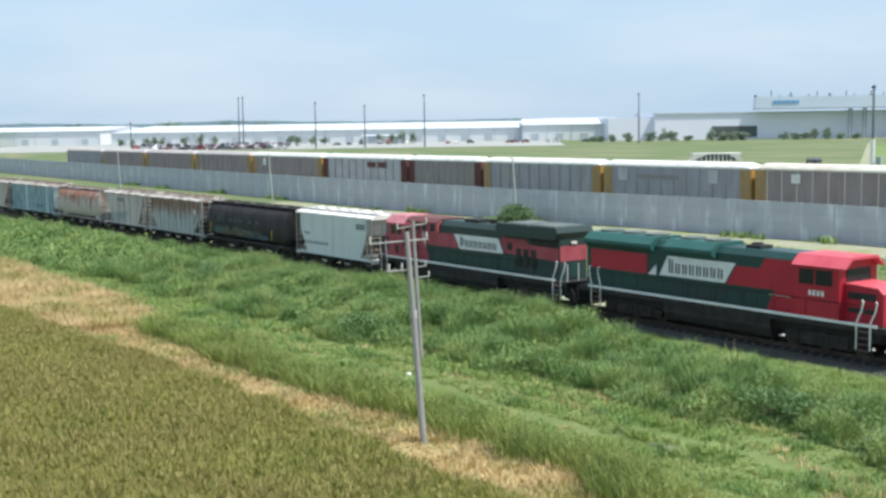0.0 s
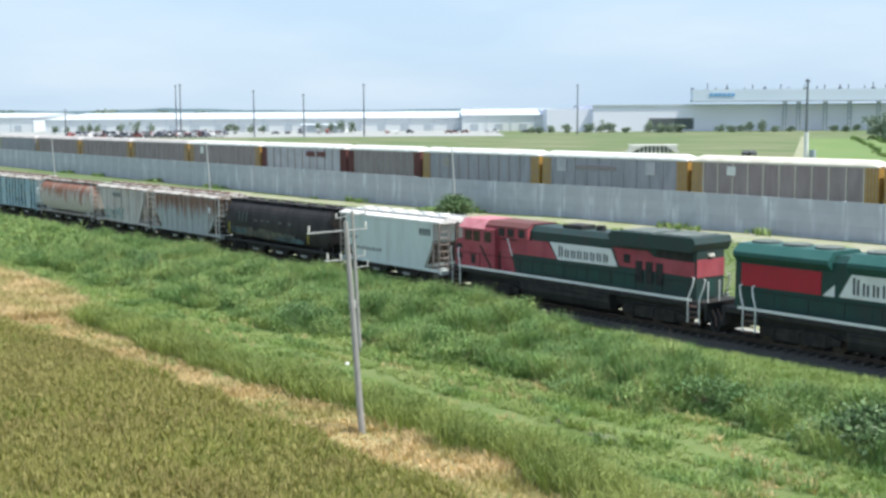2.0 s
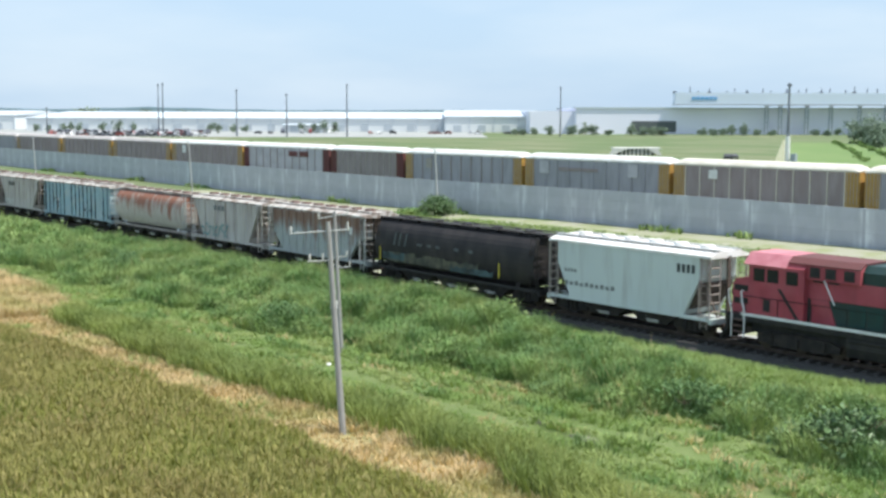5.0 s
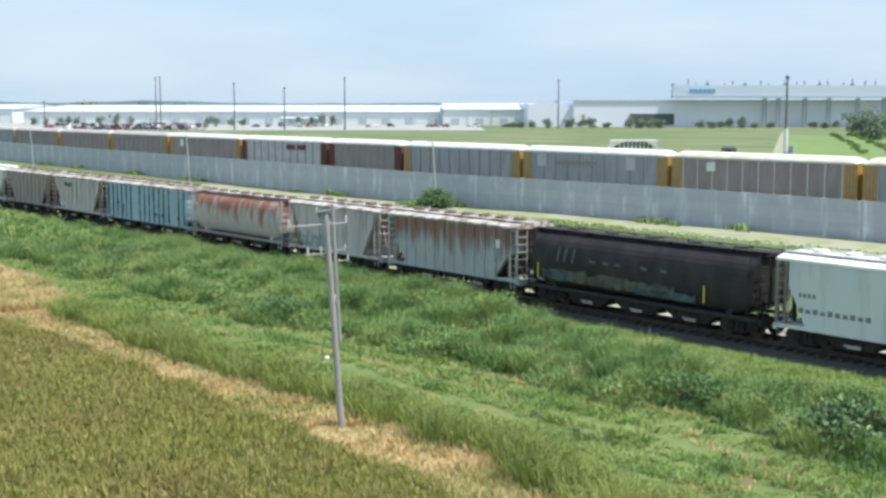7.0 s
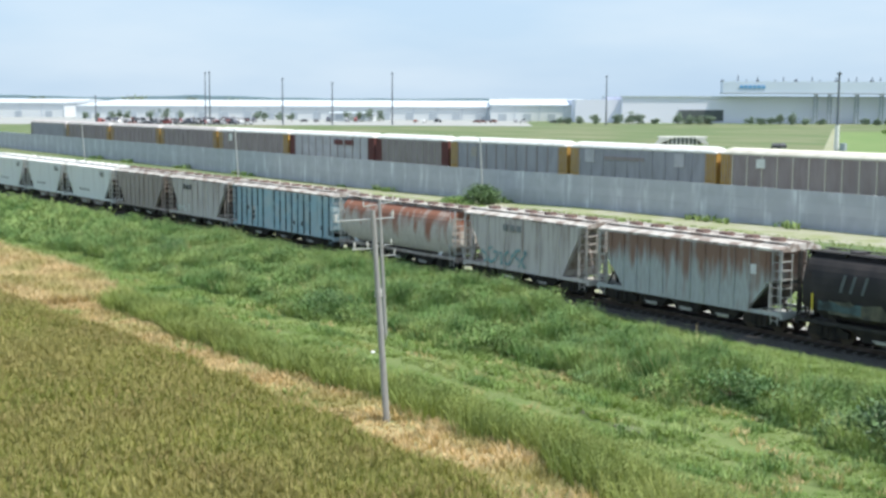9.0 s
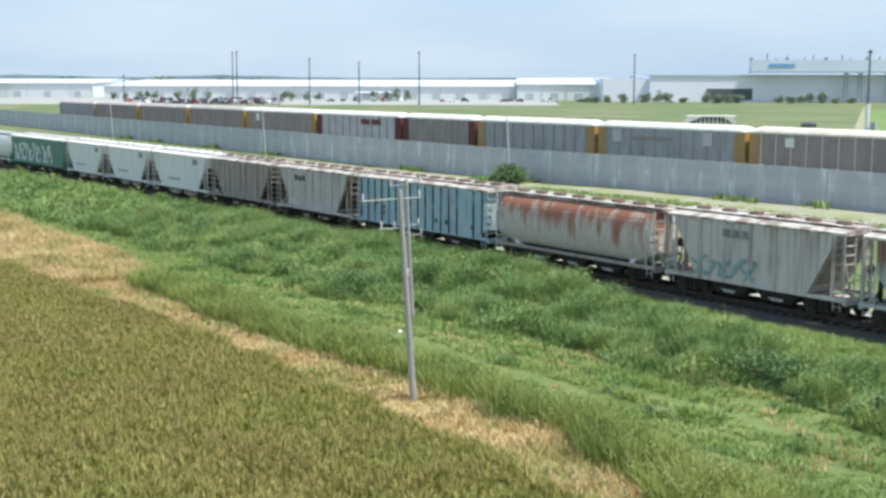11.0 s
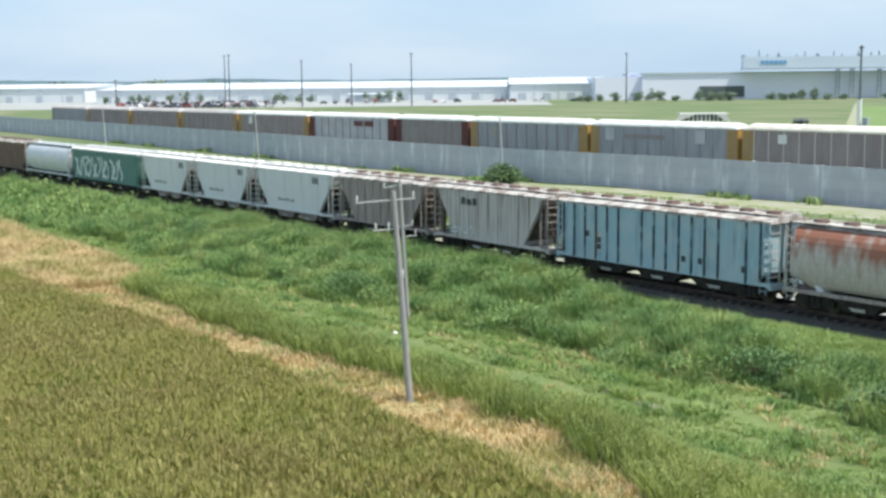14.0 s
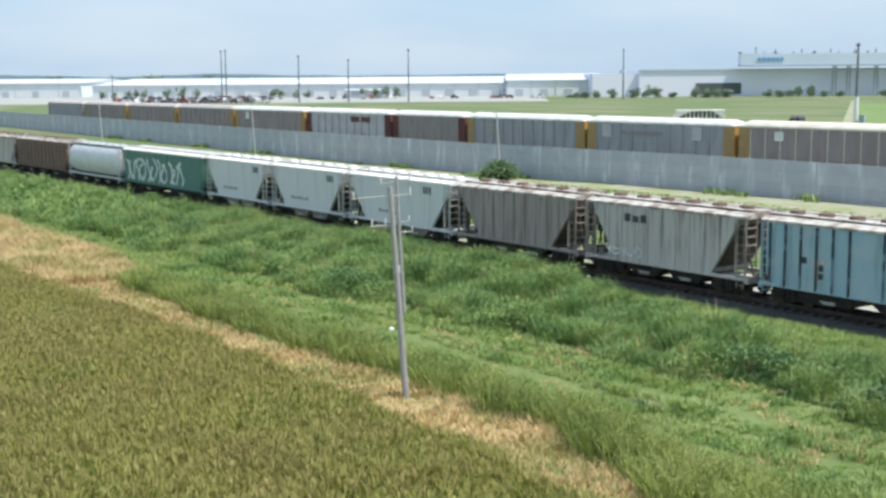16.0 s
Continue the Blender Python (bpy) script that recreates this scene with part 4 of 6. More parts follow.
def hopper(L, skin, roof="roof_dirty", kind="slab", ribs=0, cut=1.5, cutz=3.4, bays=3, eave=4.25, post="galv", label="", sill=None, hatch=True, slope_mat="under", bay_mat="under", gap=0.35, skip=()):
    """Covered hopper car. kind: slab (flat sides), round (bulging sides), box (no slope sheets). Origin on the rail top at its middle."""
    root = tagged(new("hopper_car"), label, "freight car", "freight cars of the train")
    a, w, zs = L / 2 - 0.45, 1.5, 0.98
    e = a - gap
    bm = B()
    if kind == "round":
        prof = []
        for i in range(13):
            t = i / 12
            ang = -0.95 + t * 2.3
            prof.append((1.56 * math.cos(ang) ** 0.55 if math.cos(ang) > 0 else 0, 2.55 + 1.72 * math.sin(ang)))
        prof = [(y, z) for y, z in prof if y > 0.55]
        poly = [(-y, z) for y, z in prof] + [(y, z) for y, z in prof[::-1]]
        rings = []
        for x, sc, lift in ((-e, 0.995, 0.16), (-e + 0.03, 1, 0.16), (-e + cut * 0.7, 1, 0), (e - cut * 0.7, 1, 0), (e - 0.03, 1, 0.16), (e, 0.995, 0.16)):
            rings.append([bm.verts.new((x, y * sc, max(z, 1.2 + lift * 3))) for y, z in poly])
        n = len(poly)
        for p, q in zip(rings, rings[1:]):
            for i in range(n):
                bm.faces.new((p[i], p[(i + 1) % n], q[(i + 1) % n], q[i]))
        bm.faces.new(rings[0])
        bm.faces.new(rings[-1][::-1])
        bmesh.ops.recalc_face_normals(bm, faces=bm.faces)
    else:
        prism(bm, [(-e, eave), (e, eave), (e, cutz), (e - cut, zs + 0.1), (-e + cut, zs + 0.1), (-e, cutz)], -w, w)
    body = part("body", bm, M[skin], root, smooth=False)
    # slope sheets and inner ends
    for s in (-1, 1):
        bm = B()
        prism(bm, [(s * (e - 0.1), cutz - 0.1), (s * (e - cut - 0.5), zs), (s * (e - cut - 0.1), zs), (s * (e - 0.02), cutz - 0.35)], -1.3, 1.3)
        box(bm, min(s * (a - 0.12), s * a), max(s * (a - 0.12), s * a), -0.12, 0.12, zs, eave)
        for y in (-0.75, 0.75):
            tube(bm, (s * (a - 0.1), y, zs), (s * (e - 0.3), y, cutz), 0.05, 6)
        part("slope_sheet", bm, M[slope_mat], root)
    bm = B()
    drawn(bm, [(-w - 0.03, zs - 0.06), (-w - 0.03, zs + 0.12), (-w + 0.12, zs + 0.12), (-w + 0.12, zs - 0.06)], -a, a)
    drawn(bm, [(w + 0.03, zs - 0.06), (w + 0.03, zs + 0.12), (w - 0.12, zs + 0.12), (w - 0.12, zs - 0.06)], -a, a)
    box(bm, -a, a, -0.35, 0.35, zs - 0.25, zs)
    for s in (-1, 1):
        box(bm, s * a - 0.1, s * a + 0.1, -w, w, zs - 0.2, zs + 0.1)
    part("side_sill", bm, M[sill or skin], root)
    # rungs across the end
    for s in (-1, 1):
        bm = B()
        for z in np.arange(zs + 0.45, eave - 0.3, 0.45):
            box(bm, s * a - 0.03, s * a + 0.03, -w, -w + 0.75, z - 0.03, z + 0.03)
        tube(bm, (s * a, -w + 0.75, zs), (s * a, -w + 0.75, eave - 0.2), 0.035, 6)
        part("end_ladder", bm, M["galv" if skin == "blue" else post], root)
    # roof with its overhang
    bm = B()
    if kind == "round":
        drawn(bm, [(-1.0, 4.16), (-0.5, 4.32), (0.5, 4.32), (1.0, 4.16)], -a + 0.05, a - 0.05)
    else:
        drawn(bm, [(-w - 0.04, eave - 0.1), (-w - 0.04, eave + 0.03), (-0.8, eave + 0.26), (0.8, eave + 0.26), (w + 0.04, eave + 0.03), (w + 0.04, eave - 0.1)], -a, a)
    part("roof", bm, M[roof], root)
    top = 4.32 if kind == "round" else eave + 0.26
    if hatch:
        n = max(4, int(L / 1.9))
        for i in range(n):
            x = -e + 0.7 + (2 * e - 1.4) * i / (n - 1)
            bm = B()
            tube(bm, (x, 0, top - 0.03), (x, 0, top + 0.17), 0.42, 12, 0.38)
            part("hatch", bm, M["pipe_rust" if roof == "roof_dirty" else roof], root)
    for s in (-1, 1):
        bm = B()
        box(bm, -a, a, s * 0.78 - 0.2, s * 0.78 + 0.2, top + 0.03, top + 0.06)
        for x in np.linspace(-a + 0.3, a - 0.3, 9):
            box(bm, x - 0.04, x + 0.04, s * 0.78 - 0.2, s * 0.78 + 0.2, top - 0.12, top + 0.03)
        part("running_board", bm, M["under" if skin == "hopper_black" else "roof_dirty" if roof == "roof_dirty" else "galv"], root)
    # ribs
    if ribs:
        for i in range(ribs):
            if i in skip:
                continue
            x = -e + 0.25 + (2 * e - 0.5) * i / (ribs - 1)
            low = zs if abs(x) < e - cut else zs + (cutz - zs) * (abs(x) - e + cut) / cut
            for s in (-1, 1):
                bm = B()
                box(bm, x - 0.055, x + 0.055, min(s * w, s * (w + 0.07)), max(s * w, s * (w + 0.07)), low, eave - 0.1)
                part("rib", bm, M["blue_dark" if skin == "blue" else skin], root)
    # outlets
    for i in range(bays):
        x = (i - (bays - 1) / 2) * (2 * (e - cut) / bays) * 0.86
        hw = (e - cut) / bays * 0.95
        bm = B()
        prism(bm, [(x - hw, zs + 0.1), (x + hw, zs + 0.1), (x + hw * 0.5, 0.32), (x - hw * 0.5, 0.32)], -1.15, 1.15)
        o = part("hopper_bay", bm, M[bay_mat], root)
        bm = B()
        box(bm, x - 0.38, x + 0.38, -1.2, 1.2, 0.36, 0.44)
        tube(bm, (x - 0.45, -1.25, 0.5), (x + 0.45, -1.25, 0.5), 0.03, 6)
        part("outlet_gate", bm, M["steel"], o)
    # corner posts, ladders, hand brake
    for s in (-1, 1):
        for y in (-w, w):
            bm = B()
            tube(bm, (s * (a - 0.06), y, zs), (s * (a - 0.06), y, eave), 0.045, 6)
            tube(bm, (s * (a - 0.75), y, zs), (s * (a - 0.75), y, max(zs + 0.3, cutz if kind != "round" else 3.4)), 0.035, 6)
            part("end_post", bm, M[post], root)
            ladder(root, s * (a - 0.4), y * 1.015, zs - 0.5, eave, M[post])
        coupler(root, s * L / 2, s)
        bogie(root, s * (a - 1.55))
    bm = B()
    tube(bm, (a - 0.02, 0.5, 2.4), (a + 0.06, 0.5, 2.4), 0.28, 12)
    part("brake_wheel", bm, M["under"], root)
    return root


def loco_base(root, L, stripe, inset=0.4):
    """Frame, tank, bogies, rails and steps of a six-axle diesel."""
    a = L / 2 - 0.5
    bm = B()
    box(bm, -a, a, -1.45, 1.45, 1.28, 1.56)
    for s in (-1, 1):
        box(bm, min(s * a, s * (a - 0.15)), max(s * a, s * (a - 0.15)), -1.5, 1.5, 0.6, 1.6)
    part("frame", bm, M["black"], root)
    for s in (-1, 1):
        part("sill_stripe", box(B(), -a + 1.0, a - 1.0, s * 1.52 - 0.02, s * 1.52 + 0.02, 1.56, 1.7), M["white"], root, stripe)
    bm = B()
    drawn(bm, [(-1.35, 0.75), (-1.2, 0.32), (1.2, 0.32), (1.35, 0.75), (1.35, 1.3), (-1.35, 1.3)], -3.9, 3.6)
    part("fuel_tank", bm, M["black"], root)
    bm = B()
    box(bm, -a + 1.2, a - 1.2, -0.9, 0.9, 0.7, 1.3)
    part("centre_sill", bm, M["black"], root)
    for y in (-1.2, 1.2):
        bm = B()
        tube(bm, (-3.8, y, 1.12), (3.4, y, 1.12), 0.2, 10)
        part("air_tank", bm, M["black"], root)
    for s in (-1, 1):
        bogie(root, s * 6.7, (-2.05, 0.0, 2.05), 0.53)
        coupler(root, s * L / 2, s)
        bm = B()
        prism(bm, [(s * (a + 0.05), 0.95), (s * (a + 0.4), 0.2), (s * (a + 0.3), 0.2), (s * (a - 0.05), 0.95)], -1.4, 1.4)
        part("pilot", bm, M["black"], root)
        for y in (-1, 1):
            bm = B()
            for k in range(4):
                box(bm, min(s * (a - 0.75 - inset), s * (a - 0.1 - inset)), max(s * (a - 0.75 - inset), s * (a - 0.1 - inset)), y * 1.5 - 0.15, y * 1.5 + 0.12, 0.4 + 0.3 * k, 0.44 + 0.3 * k)
            part("steps", bm, M["pipe_rust"], root)
            for x in (a - 0.82 - inset, a - 0.05 - inset):
                pts = [(s * x, y * 1.56, 0.45), (s * x, y * 1.56, 1.75), (s * (x + 0.22), y * 1.5, 2.3), (s * (x + 0.3), y * 1.45, 2.75), (s * (x + 0.2), y * 1.4, 2.8)]
                bm = B()
                for p, q in zip(pts, pts[1:]):
                    tube(bm, p, q, 0.04, 6)
                part("grab_rail", bm, M["white"], root, "white handrail by the steps")
            bm = B()
            for x in np.linspace(-a + 1.2, a - 1.2, 11):
                tube(bm, (x, y * 1.48, 1.56), (x, y * 1.48, 2.55), 0.018, 5)
            tube(bm, (-a + 1.0, y * 1.48, 2.55), (a - 1.0, y * 1.48, 2.55), 0.02, 5)
            part("handrail", bm, M["black"], root)


def slab(root, name, mat_name, poly, y, thick=0.03, label=""):
    """A painted panel on both sides of a hood: a polygon of (x, z)."""
    for s in (-1, 1):
        part(name, prism(B(), poly, s * y, s * (y + thick)), M[mat_name], root, label)


NAME_BARS = [1.0, 0.72, 0.7, 0.72, 0.72, 0.7, 0.72, 0.7]


def lettering(root, mat_name, x0, x1, z0, z1, y, heights, double=False):
    """Plain bars, single or in pairs, in place of writing on the near side."""
    n = len(heights)
    w = (x1 - x0) / n
    bm = B()
    for i, h in enumerate(heights):
        q, top = x0 + i * w, z0 + (z1 - z0) * h
        if double:
            box(bm, q, q + w * 0.22, -y - 0.012, -y, z0, top)
            box(bm, q + w * 0.42, q + w * 0.64, -y - 0.012, -y, z0, z0 + (top - z0) * 0.92)
        else:
            box(bm, q, q + w * 0.66, -y - 0.012, -y, z0, top)
    ob = part("lettering", bm, M[mat_name], root, "plain bars in place of lettering")
    ob["kind"] = "stuff"
    return ob


def loco_front():
    root = tagged(new("locomotive"), "bright red and dark green diesel locomotive with a white side panel", "locomotive", "locomotives of the train")
    L = LENGTHS[0]
    loco_base(root, L, "white stripe along the walkway edge", 1.3)
    y = 1.12
    bm = B()
    drawn(bm, [(-y, 1.56), (-y, 4.35), (-0.8, 4.68), (0.8, 4.68), (y, 4.35), (y, 1.56)], -10.6, 5.3)
    part("long_hood", bm, M["green"], root)
    slab(root, "red_panel", "red", [(-10.2, 2.72), (-5.5, 2.72), (-5.5, 3.85), (-10.2, 3.85)], y, label="red radiator panel")
    # flared radiator and dynamic brake housings
    for x0, x1 in ((-10.5, -4.9), (-3.9, -0.3)):
        bm = B()
        drawn(bm, [(-1.12, 3.9), (-1.5, 4.25), (-1.5, 4.45), (-1.0, 4.85), (1.0, 4.85), (1.5, 4.45), (1.5, 4.25), (1.12, 3.9)], x0, x1)
        part("radiator_housing" if x0 < -5 else "brake_housing", bm, M["green_lit"], root, "teal green housing with sunlight put into its colour")
        for k in range(3 if x0 < -5 else 2):
            bm = B()
            c = x0 + (x1 - x0) * (k + 0.5) / (3 if x0 < -5 else 2)
            tube(bm, (c, 0, 4.82), (c, 0, 4.95), 0.72, 16)
            part("fan", bm, M["roof_grey"], root)
    slab(root, "name_panel", "white", [(-4.5, 2.75), (0.35, 2.75), (1.1, 3.88), (-3.85, 3.88)], y + 0.01, label="white slanted side panel")
    slab(root, "white_wedge", "white", [(-5.4, 2.72), (-4.75, 2.72), (-4.75, 3.3)], y + 0.01)
    lettering(root, "ink", -3.75, 0.4, 2.95, 3.75, y + 0.045, NAME_BARS, True)
    slab(root, "red_slant", "red", [(0.45, 2.72), (5.3, 2.72), (5.3, 4.3), (3.1, 4.3), (2.7, 3.75), (1.15, 3.75)], y + 0.008)
    slab(root, "red_lower", "red", [(3.2, 1.6), (5.3, 1.6), (5.3, 2.73), (3.7, 2.73)], y + 0.008)
    for k in range(6):
        slab(root, "hood_door", "green_old", [(-3.6 + k * 1.05, 1.7), (-2.7 + k * 1.05, 1.7), (-2.7 + k * 1.05, 2.6), (-3.6 + k * 1.05, 2.6)], y, 0.02)
    bm = B()
    box(bm, -10.75, -10.6, -0.8, 0.8, 1.6, 4.5)
    part("rear_end", bm, M["green"], root)
    bm = B()
    tube(bm, (1.6, 0, 4.6), (1.6, 0, 4.95), 0.3, 10)
    box(bm, 1.2, 2.2, -0.5, 0.5, 4.66, 4.85, 0.05)
    part("exhaust_stack", bm, M["black"], root)
    # cab
    bm = B()
    drawn(bm, [(-1.48, 1.6), (-1.48, 4.2), (-1.0, 4.62), (1.0, 4.62), (1.48, 4.2), (1.48, 1.6)], 5.2, 7.9)
    cab = part("cab", bm, M["red"], root, "bright red crew cab")
    bm = B()
    drawn(bm, [(-1.6, 4.22), (-1.02, 4.74), (1.02, 4.74), (1.6, 4.22), (1.5, 4.18), (0.98, 4.6), (-0.98, 4.6), (-1.5, 4.18)], 5.1, 8.3)
    part("cab_roof", bm, M["red_lit"], root, "pinkish red cab roof with sunlight put into its colour")
    slab(root, "side_window", "glass", [(5.5, 3.3), (6.4, 3.3), (6.4, 4.05), (5.5, 4.05)], 1.48, 0.02, "dark cab side window")
    slab(root, "side_window", "glass", [(6.5, 3.3), (7.5, 3.3), (7.5, 4.05), (6.5, 4.05)], 1.48, 0.02, "dark cab side window")
    for q in (-0.95, -0.02):
        bm = B()
        box(bm, 7.9, 7.93, q, q + 0.95, 3.45, 4.15, 0.03)
        part("windscreen", bm, M["glass"], root, "dark windscreen pane")
    bm = B()
    prism(bm, [(7.9, 1.6), (10.1, 1.6), (10.1, 3.1), (9.8, 3.35), (7.9, 3.45)], -1.05, 1.05)
    nose = part("nose", bm, M["red"], root, "bright red short nose with a sloping top")
    part("nose_top", prism(B(), [(7.95, 3.455), (9.8, 3.355), (10.1, 3.11), (10.13, 3.13), (9.82, 3.4), (7.95, 3.5)], -1.1, 1.1), M["red_lit"], nose, "nose top with sunlight put into its red")
    slab(root, "nose_grille", "black", [(8.1, 2.75), (9.7, 2.75), (9.7, 3.1), (8.1, 3.1)], 1.05, 0.02)
    slab(root, "nose_grille", "black", [(8.1, 2.1), (9.7, 2.1), (9.7, 2.35), (8.1, 2.35)], 1.05, 0.02)
    for y0 in (-0.25, 0.12):
        for z in (2.95, 2.75):
            bm = B()
            tube(bm, (10.08, y0 + 0.08, z), (10.16, y0 + 0.08, z), 0.09, 10)
            part("headlight", bm, M["lamp_glass"], root)
    lettering(root, "white", 6.1, 7.1, 2.75, 3.02, 1.48, [1, 1, 1, 1])
    slab(root, "cab_step_rail", "white", [(3.6, 2.5), (5.0, 2.5), (5.0, 2.55), (3.6, 2.55)], y + 0.3, 0.04)
    for q in (-1.3, 1.3):
        bm = B()
        tube(bm, (11.3, q, 0.3), (10.9, q, 1.6), 0.05, 6)
        tube(bm, (11.1, q, 1.6), (10.9, q, 2.6), 0.035, 6)
        part("front_rail", bm, M["white"], root)
    return root


def loco_second():
    """The second engine runs backwards: its cab is at its tail in the way of travel."""
    root = tagged(new("locomotive"), "faded red and dark green diesel locomotive running cab last", "locomotive", "locomotives of the train")
    L = LENGTHS[1]
    loco_base(root, L, "dirty white stripe along the walkway edge")
    y = 1.1
    bm = B()
    drawn(bm, [(-y, 1.56), (-y, 4.3), (-0.8, 4.62), (0.8, 4.62), (y, 4.3), (y, 1.56)], -6.2, 9.7)
    part("long_hood", bm, M["green_old"], root)
    bm = B()
    prism(bm, [(3.6, 4.62), (3.9, 4.88), (9.75, 4.88), (9.9, 4.55), (9.65, 4.1), (3.9, 4.1)], -1.5, 1.5)
    part("radiator_housing", bm, M["green_old"], root, "dark green overhanging radiator housing")
    for k in range(2):
        bm = B()
        box(bm, 4.3 + k * 2.7, 6.6 + k * 2.7, -1.2, 1.2, 4.87, 4.93)
        part("radiator_grille", bm, M["roof_grey"], root)
    slab(root, "name_panel", "white", [(-0.83, 2.78), (4.0, 2.82), (3.5, 3.78), (-1.54, 3.78)], y + 0.012, label="white slanted side panel")
    lettering(root, "ink", -0.75, 3.45, 2.97, 3.65, y + 0.045, NAME_BARS, True)
    slab(root, "red_slant", "red_old", [(-6.2, 2.8), (-0.95, 2.8), (-1.65, 3.75), (-3.6, 3.75), (-3.6, 4.3), (-6.2, 4.3)], y + 0.008)
    slab(root, "red_band", "red_old", [(4.15, 2.9), (9.6, 2.75), (9.6, 3.55), (6.7, 3.6), (6.3, 3.9), (3.65, 3.9)], y + 0.008, label="faded red band")
    slab(root, "intake_grille", "black", [(4.5, 3.1), (5.0, 3.1), (5.0, 3.6), (4.5, 3.6)], y + 0.03, 0.03)
    for k in range(3):
        slab(root, "intake_grille", "black", [(5.4 + k * 0.75, 2.1), (5.9 + k * 0.75, 2.1), (5.9 + k * 0.75, 3.3), (5.4 + k * 0.75, 3.3)], y + 0.03, 0.03)
    for k in range(10):
        x = -3.9 + k * 0.95
        slab(root, "hood_door", "green", [(x, 1.75), (x + 0.82, 1.75), (x + 0.82, 2.65), (x, 2.65)], y, 0.02)
    slab(root, "upper_grille", "black", [(6.9, 3.62), (9.4, 3.56), (9.4, 4.05), (6.9, 4.05)], y + 0.01, 0.03)
    bm = B()
    drawn(bm, [(-1.46, 1.6), (-1.46, 4.15), (-1.0, 4.58), (1.0, 4.58), (1.46, 4.15), (1.46, 1.6)], -9.4, -6.2)
    part("cab", bm, M["red_old"], root, "faded red crew cab")
    bm = B()
    drawn(bm, [(-1.56, 4.16), (-1.02, 4.72), (1.02, 4.72), (1.56, 4.16), (1.46, 4.12), (0.98, 4.56), (-0.98, 4.56), (-1.46, 4.12)], -9.65, -7.2)
    # paler than the cab sides
    part("cab_roof", bm, M["pink_pale"], root, "pale pink cab roof")
    for x in (-9.1, -8.3, -7.2):
        slab(root, "side_window", "glass", [(x, 3.35), (x + 0.65, 3.35), (x + 0.65, 4.0), (x, 4.0)], 1.46, 0.02)
    for x in (-5.9, -5.1):
        slab(root, "equipment_grille", "black", [(x, 3.6), (x + 0.6, 3.6), (x + 0.6, 4.15), (x, 4.15)], y + 0.04, 0.02)
    bm = B()
    drawn(bm, [(-1.3, 3.72), (-1.3, 4.42), (-0.95, 4.66), (0.95, 4.66), (1.3, 4.42), (1.3, 3.72)], -7.18, -3.3)
    upper = part("upper_cabinet", bm, M["red_old"], root, "faded red upper equipment cabinet")
    bm = B()
    drawn(bm, [(-1.34, 4.4), (-0.96, 4.67), (0.96, 4.67), (1.34, 4.4), (1.34, 4.44), (0.97, 4.71), (-0.97, 4.71), (-1.34, 4.44)], -7.19, -3.25)
    part("cabinet_roof", bm, M["maroon"], upper)
    for x in (-6.0, -5.15, -4.15):
        slab(upper, "vent", "black", [(x, 3.82), (x + 0.55, 3.82), (x + 0.55, 4.32), (x, 4.32)], 1.3, 0.02)
    slab(root, "diagonal_stripe", "black", [(-7.7, 3.1), (-7.5, 3.1), (-6.4, 1.7), (-6.6, 1.7)], 1.46, 0.015)
    slab(root, "cabinet_door", "red_old", [(-6.0, 1.6), (-4.6, 1.6), (-5.05, 2.78), (-6.0, 2.78)], y + 0.008, 0.03, "faded red cabinet side with a slanted edge")
    # hood end by the coupling: red band, lamp, hoses
    bm = B()
    box(bm, 9.7, 9.73, -1.1, 1.1, 2.75, 3.7)
    part("end_band", bm, M["red_old"], root, "faded red band across the hood end")
    bm = B()
    box(bm, 9.73, 9.76, -0.35, 0.35, 1.7, 2.6)
    part("end_door", bm, M["green"], root)
    for q in (-0.12, 0.12):
        bm = B()
        tube(bm, (9.72, q, 3.9), (9.82, q, 3.9), 0.09, 10)
        part("headlight", bm, M["lamp_glass"], root)
    for q in (-1.1, -0.7, 0.7, 1.1):
        bm = B()
        tube(bm, (L / 2 - 0.45, q, 1.2), (L / 2 - 0.2, q, 0.8), 0.05, 6)
        tube(bm, (L / 2 - 0.2, q, 0.8), (L / 2 - 0.2, q, 0.35), 0.05, 6)
        part("air_hose", bm, M["pipe_rust"], root)
    for q in (-1.35, -0.45):
        bm = B()
        tube(bm, (L / 2 - 0.55, q, 1.55), (L / 2 - 0.55, q, 2.7), 0.035, 6)
        part("end_rail", bm, M["white"], root)
    bm = B()
    prism(bm, [(-9.4, 1.6), (-10.7, 1.6), (-10.7, 3.0), (-10.5, 3.3), (-9.4, 3.5)], -1.0, 1.0)
    part("nose", bm, M["red_old"], root, "faded red short nose")
    for z in (2.05, 2.7):
        slab(root, "nose_grille", "black", [(-10.6, z), (-9.6, z), (-9.6, z + 0.3), (-10.6, z + 0.3)], 1.0, 0.02)
    slab(root, "nose_door", "black", [(-8.5, 1.9), (-8.1, 1.9), (-8.1, 2.5), (-8.5, 2.5)], 1.46, 0.02)
    bm = B()
    box(bm, -1.0, 0.6, -0.6, 0.6, 4.6, 4.85, 0.06)
    tube(bm, (1.6, 0, 4.6), (1.6, 0, 4.9), 0.28, 10)
    part("exhaust_stack", bm, M["black"], root)
    bm = B()
    tube(bm, (-5.6, -1.16, 4.3), (-4.5, -1.5, 2.7), 0.03, 6)
    part("brace_rail", bm, M["white"], root)
    return root


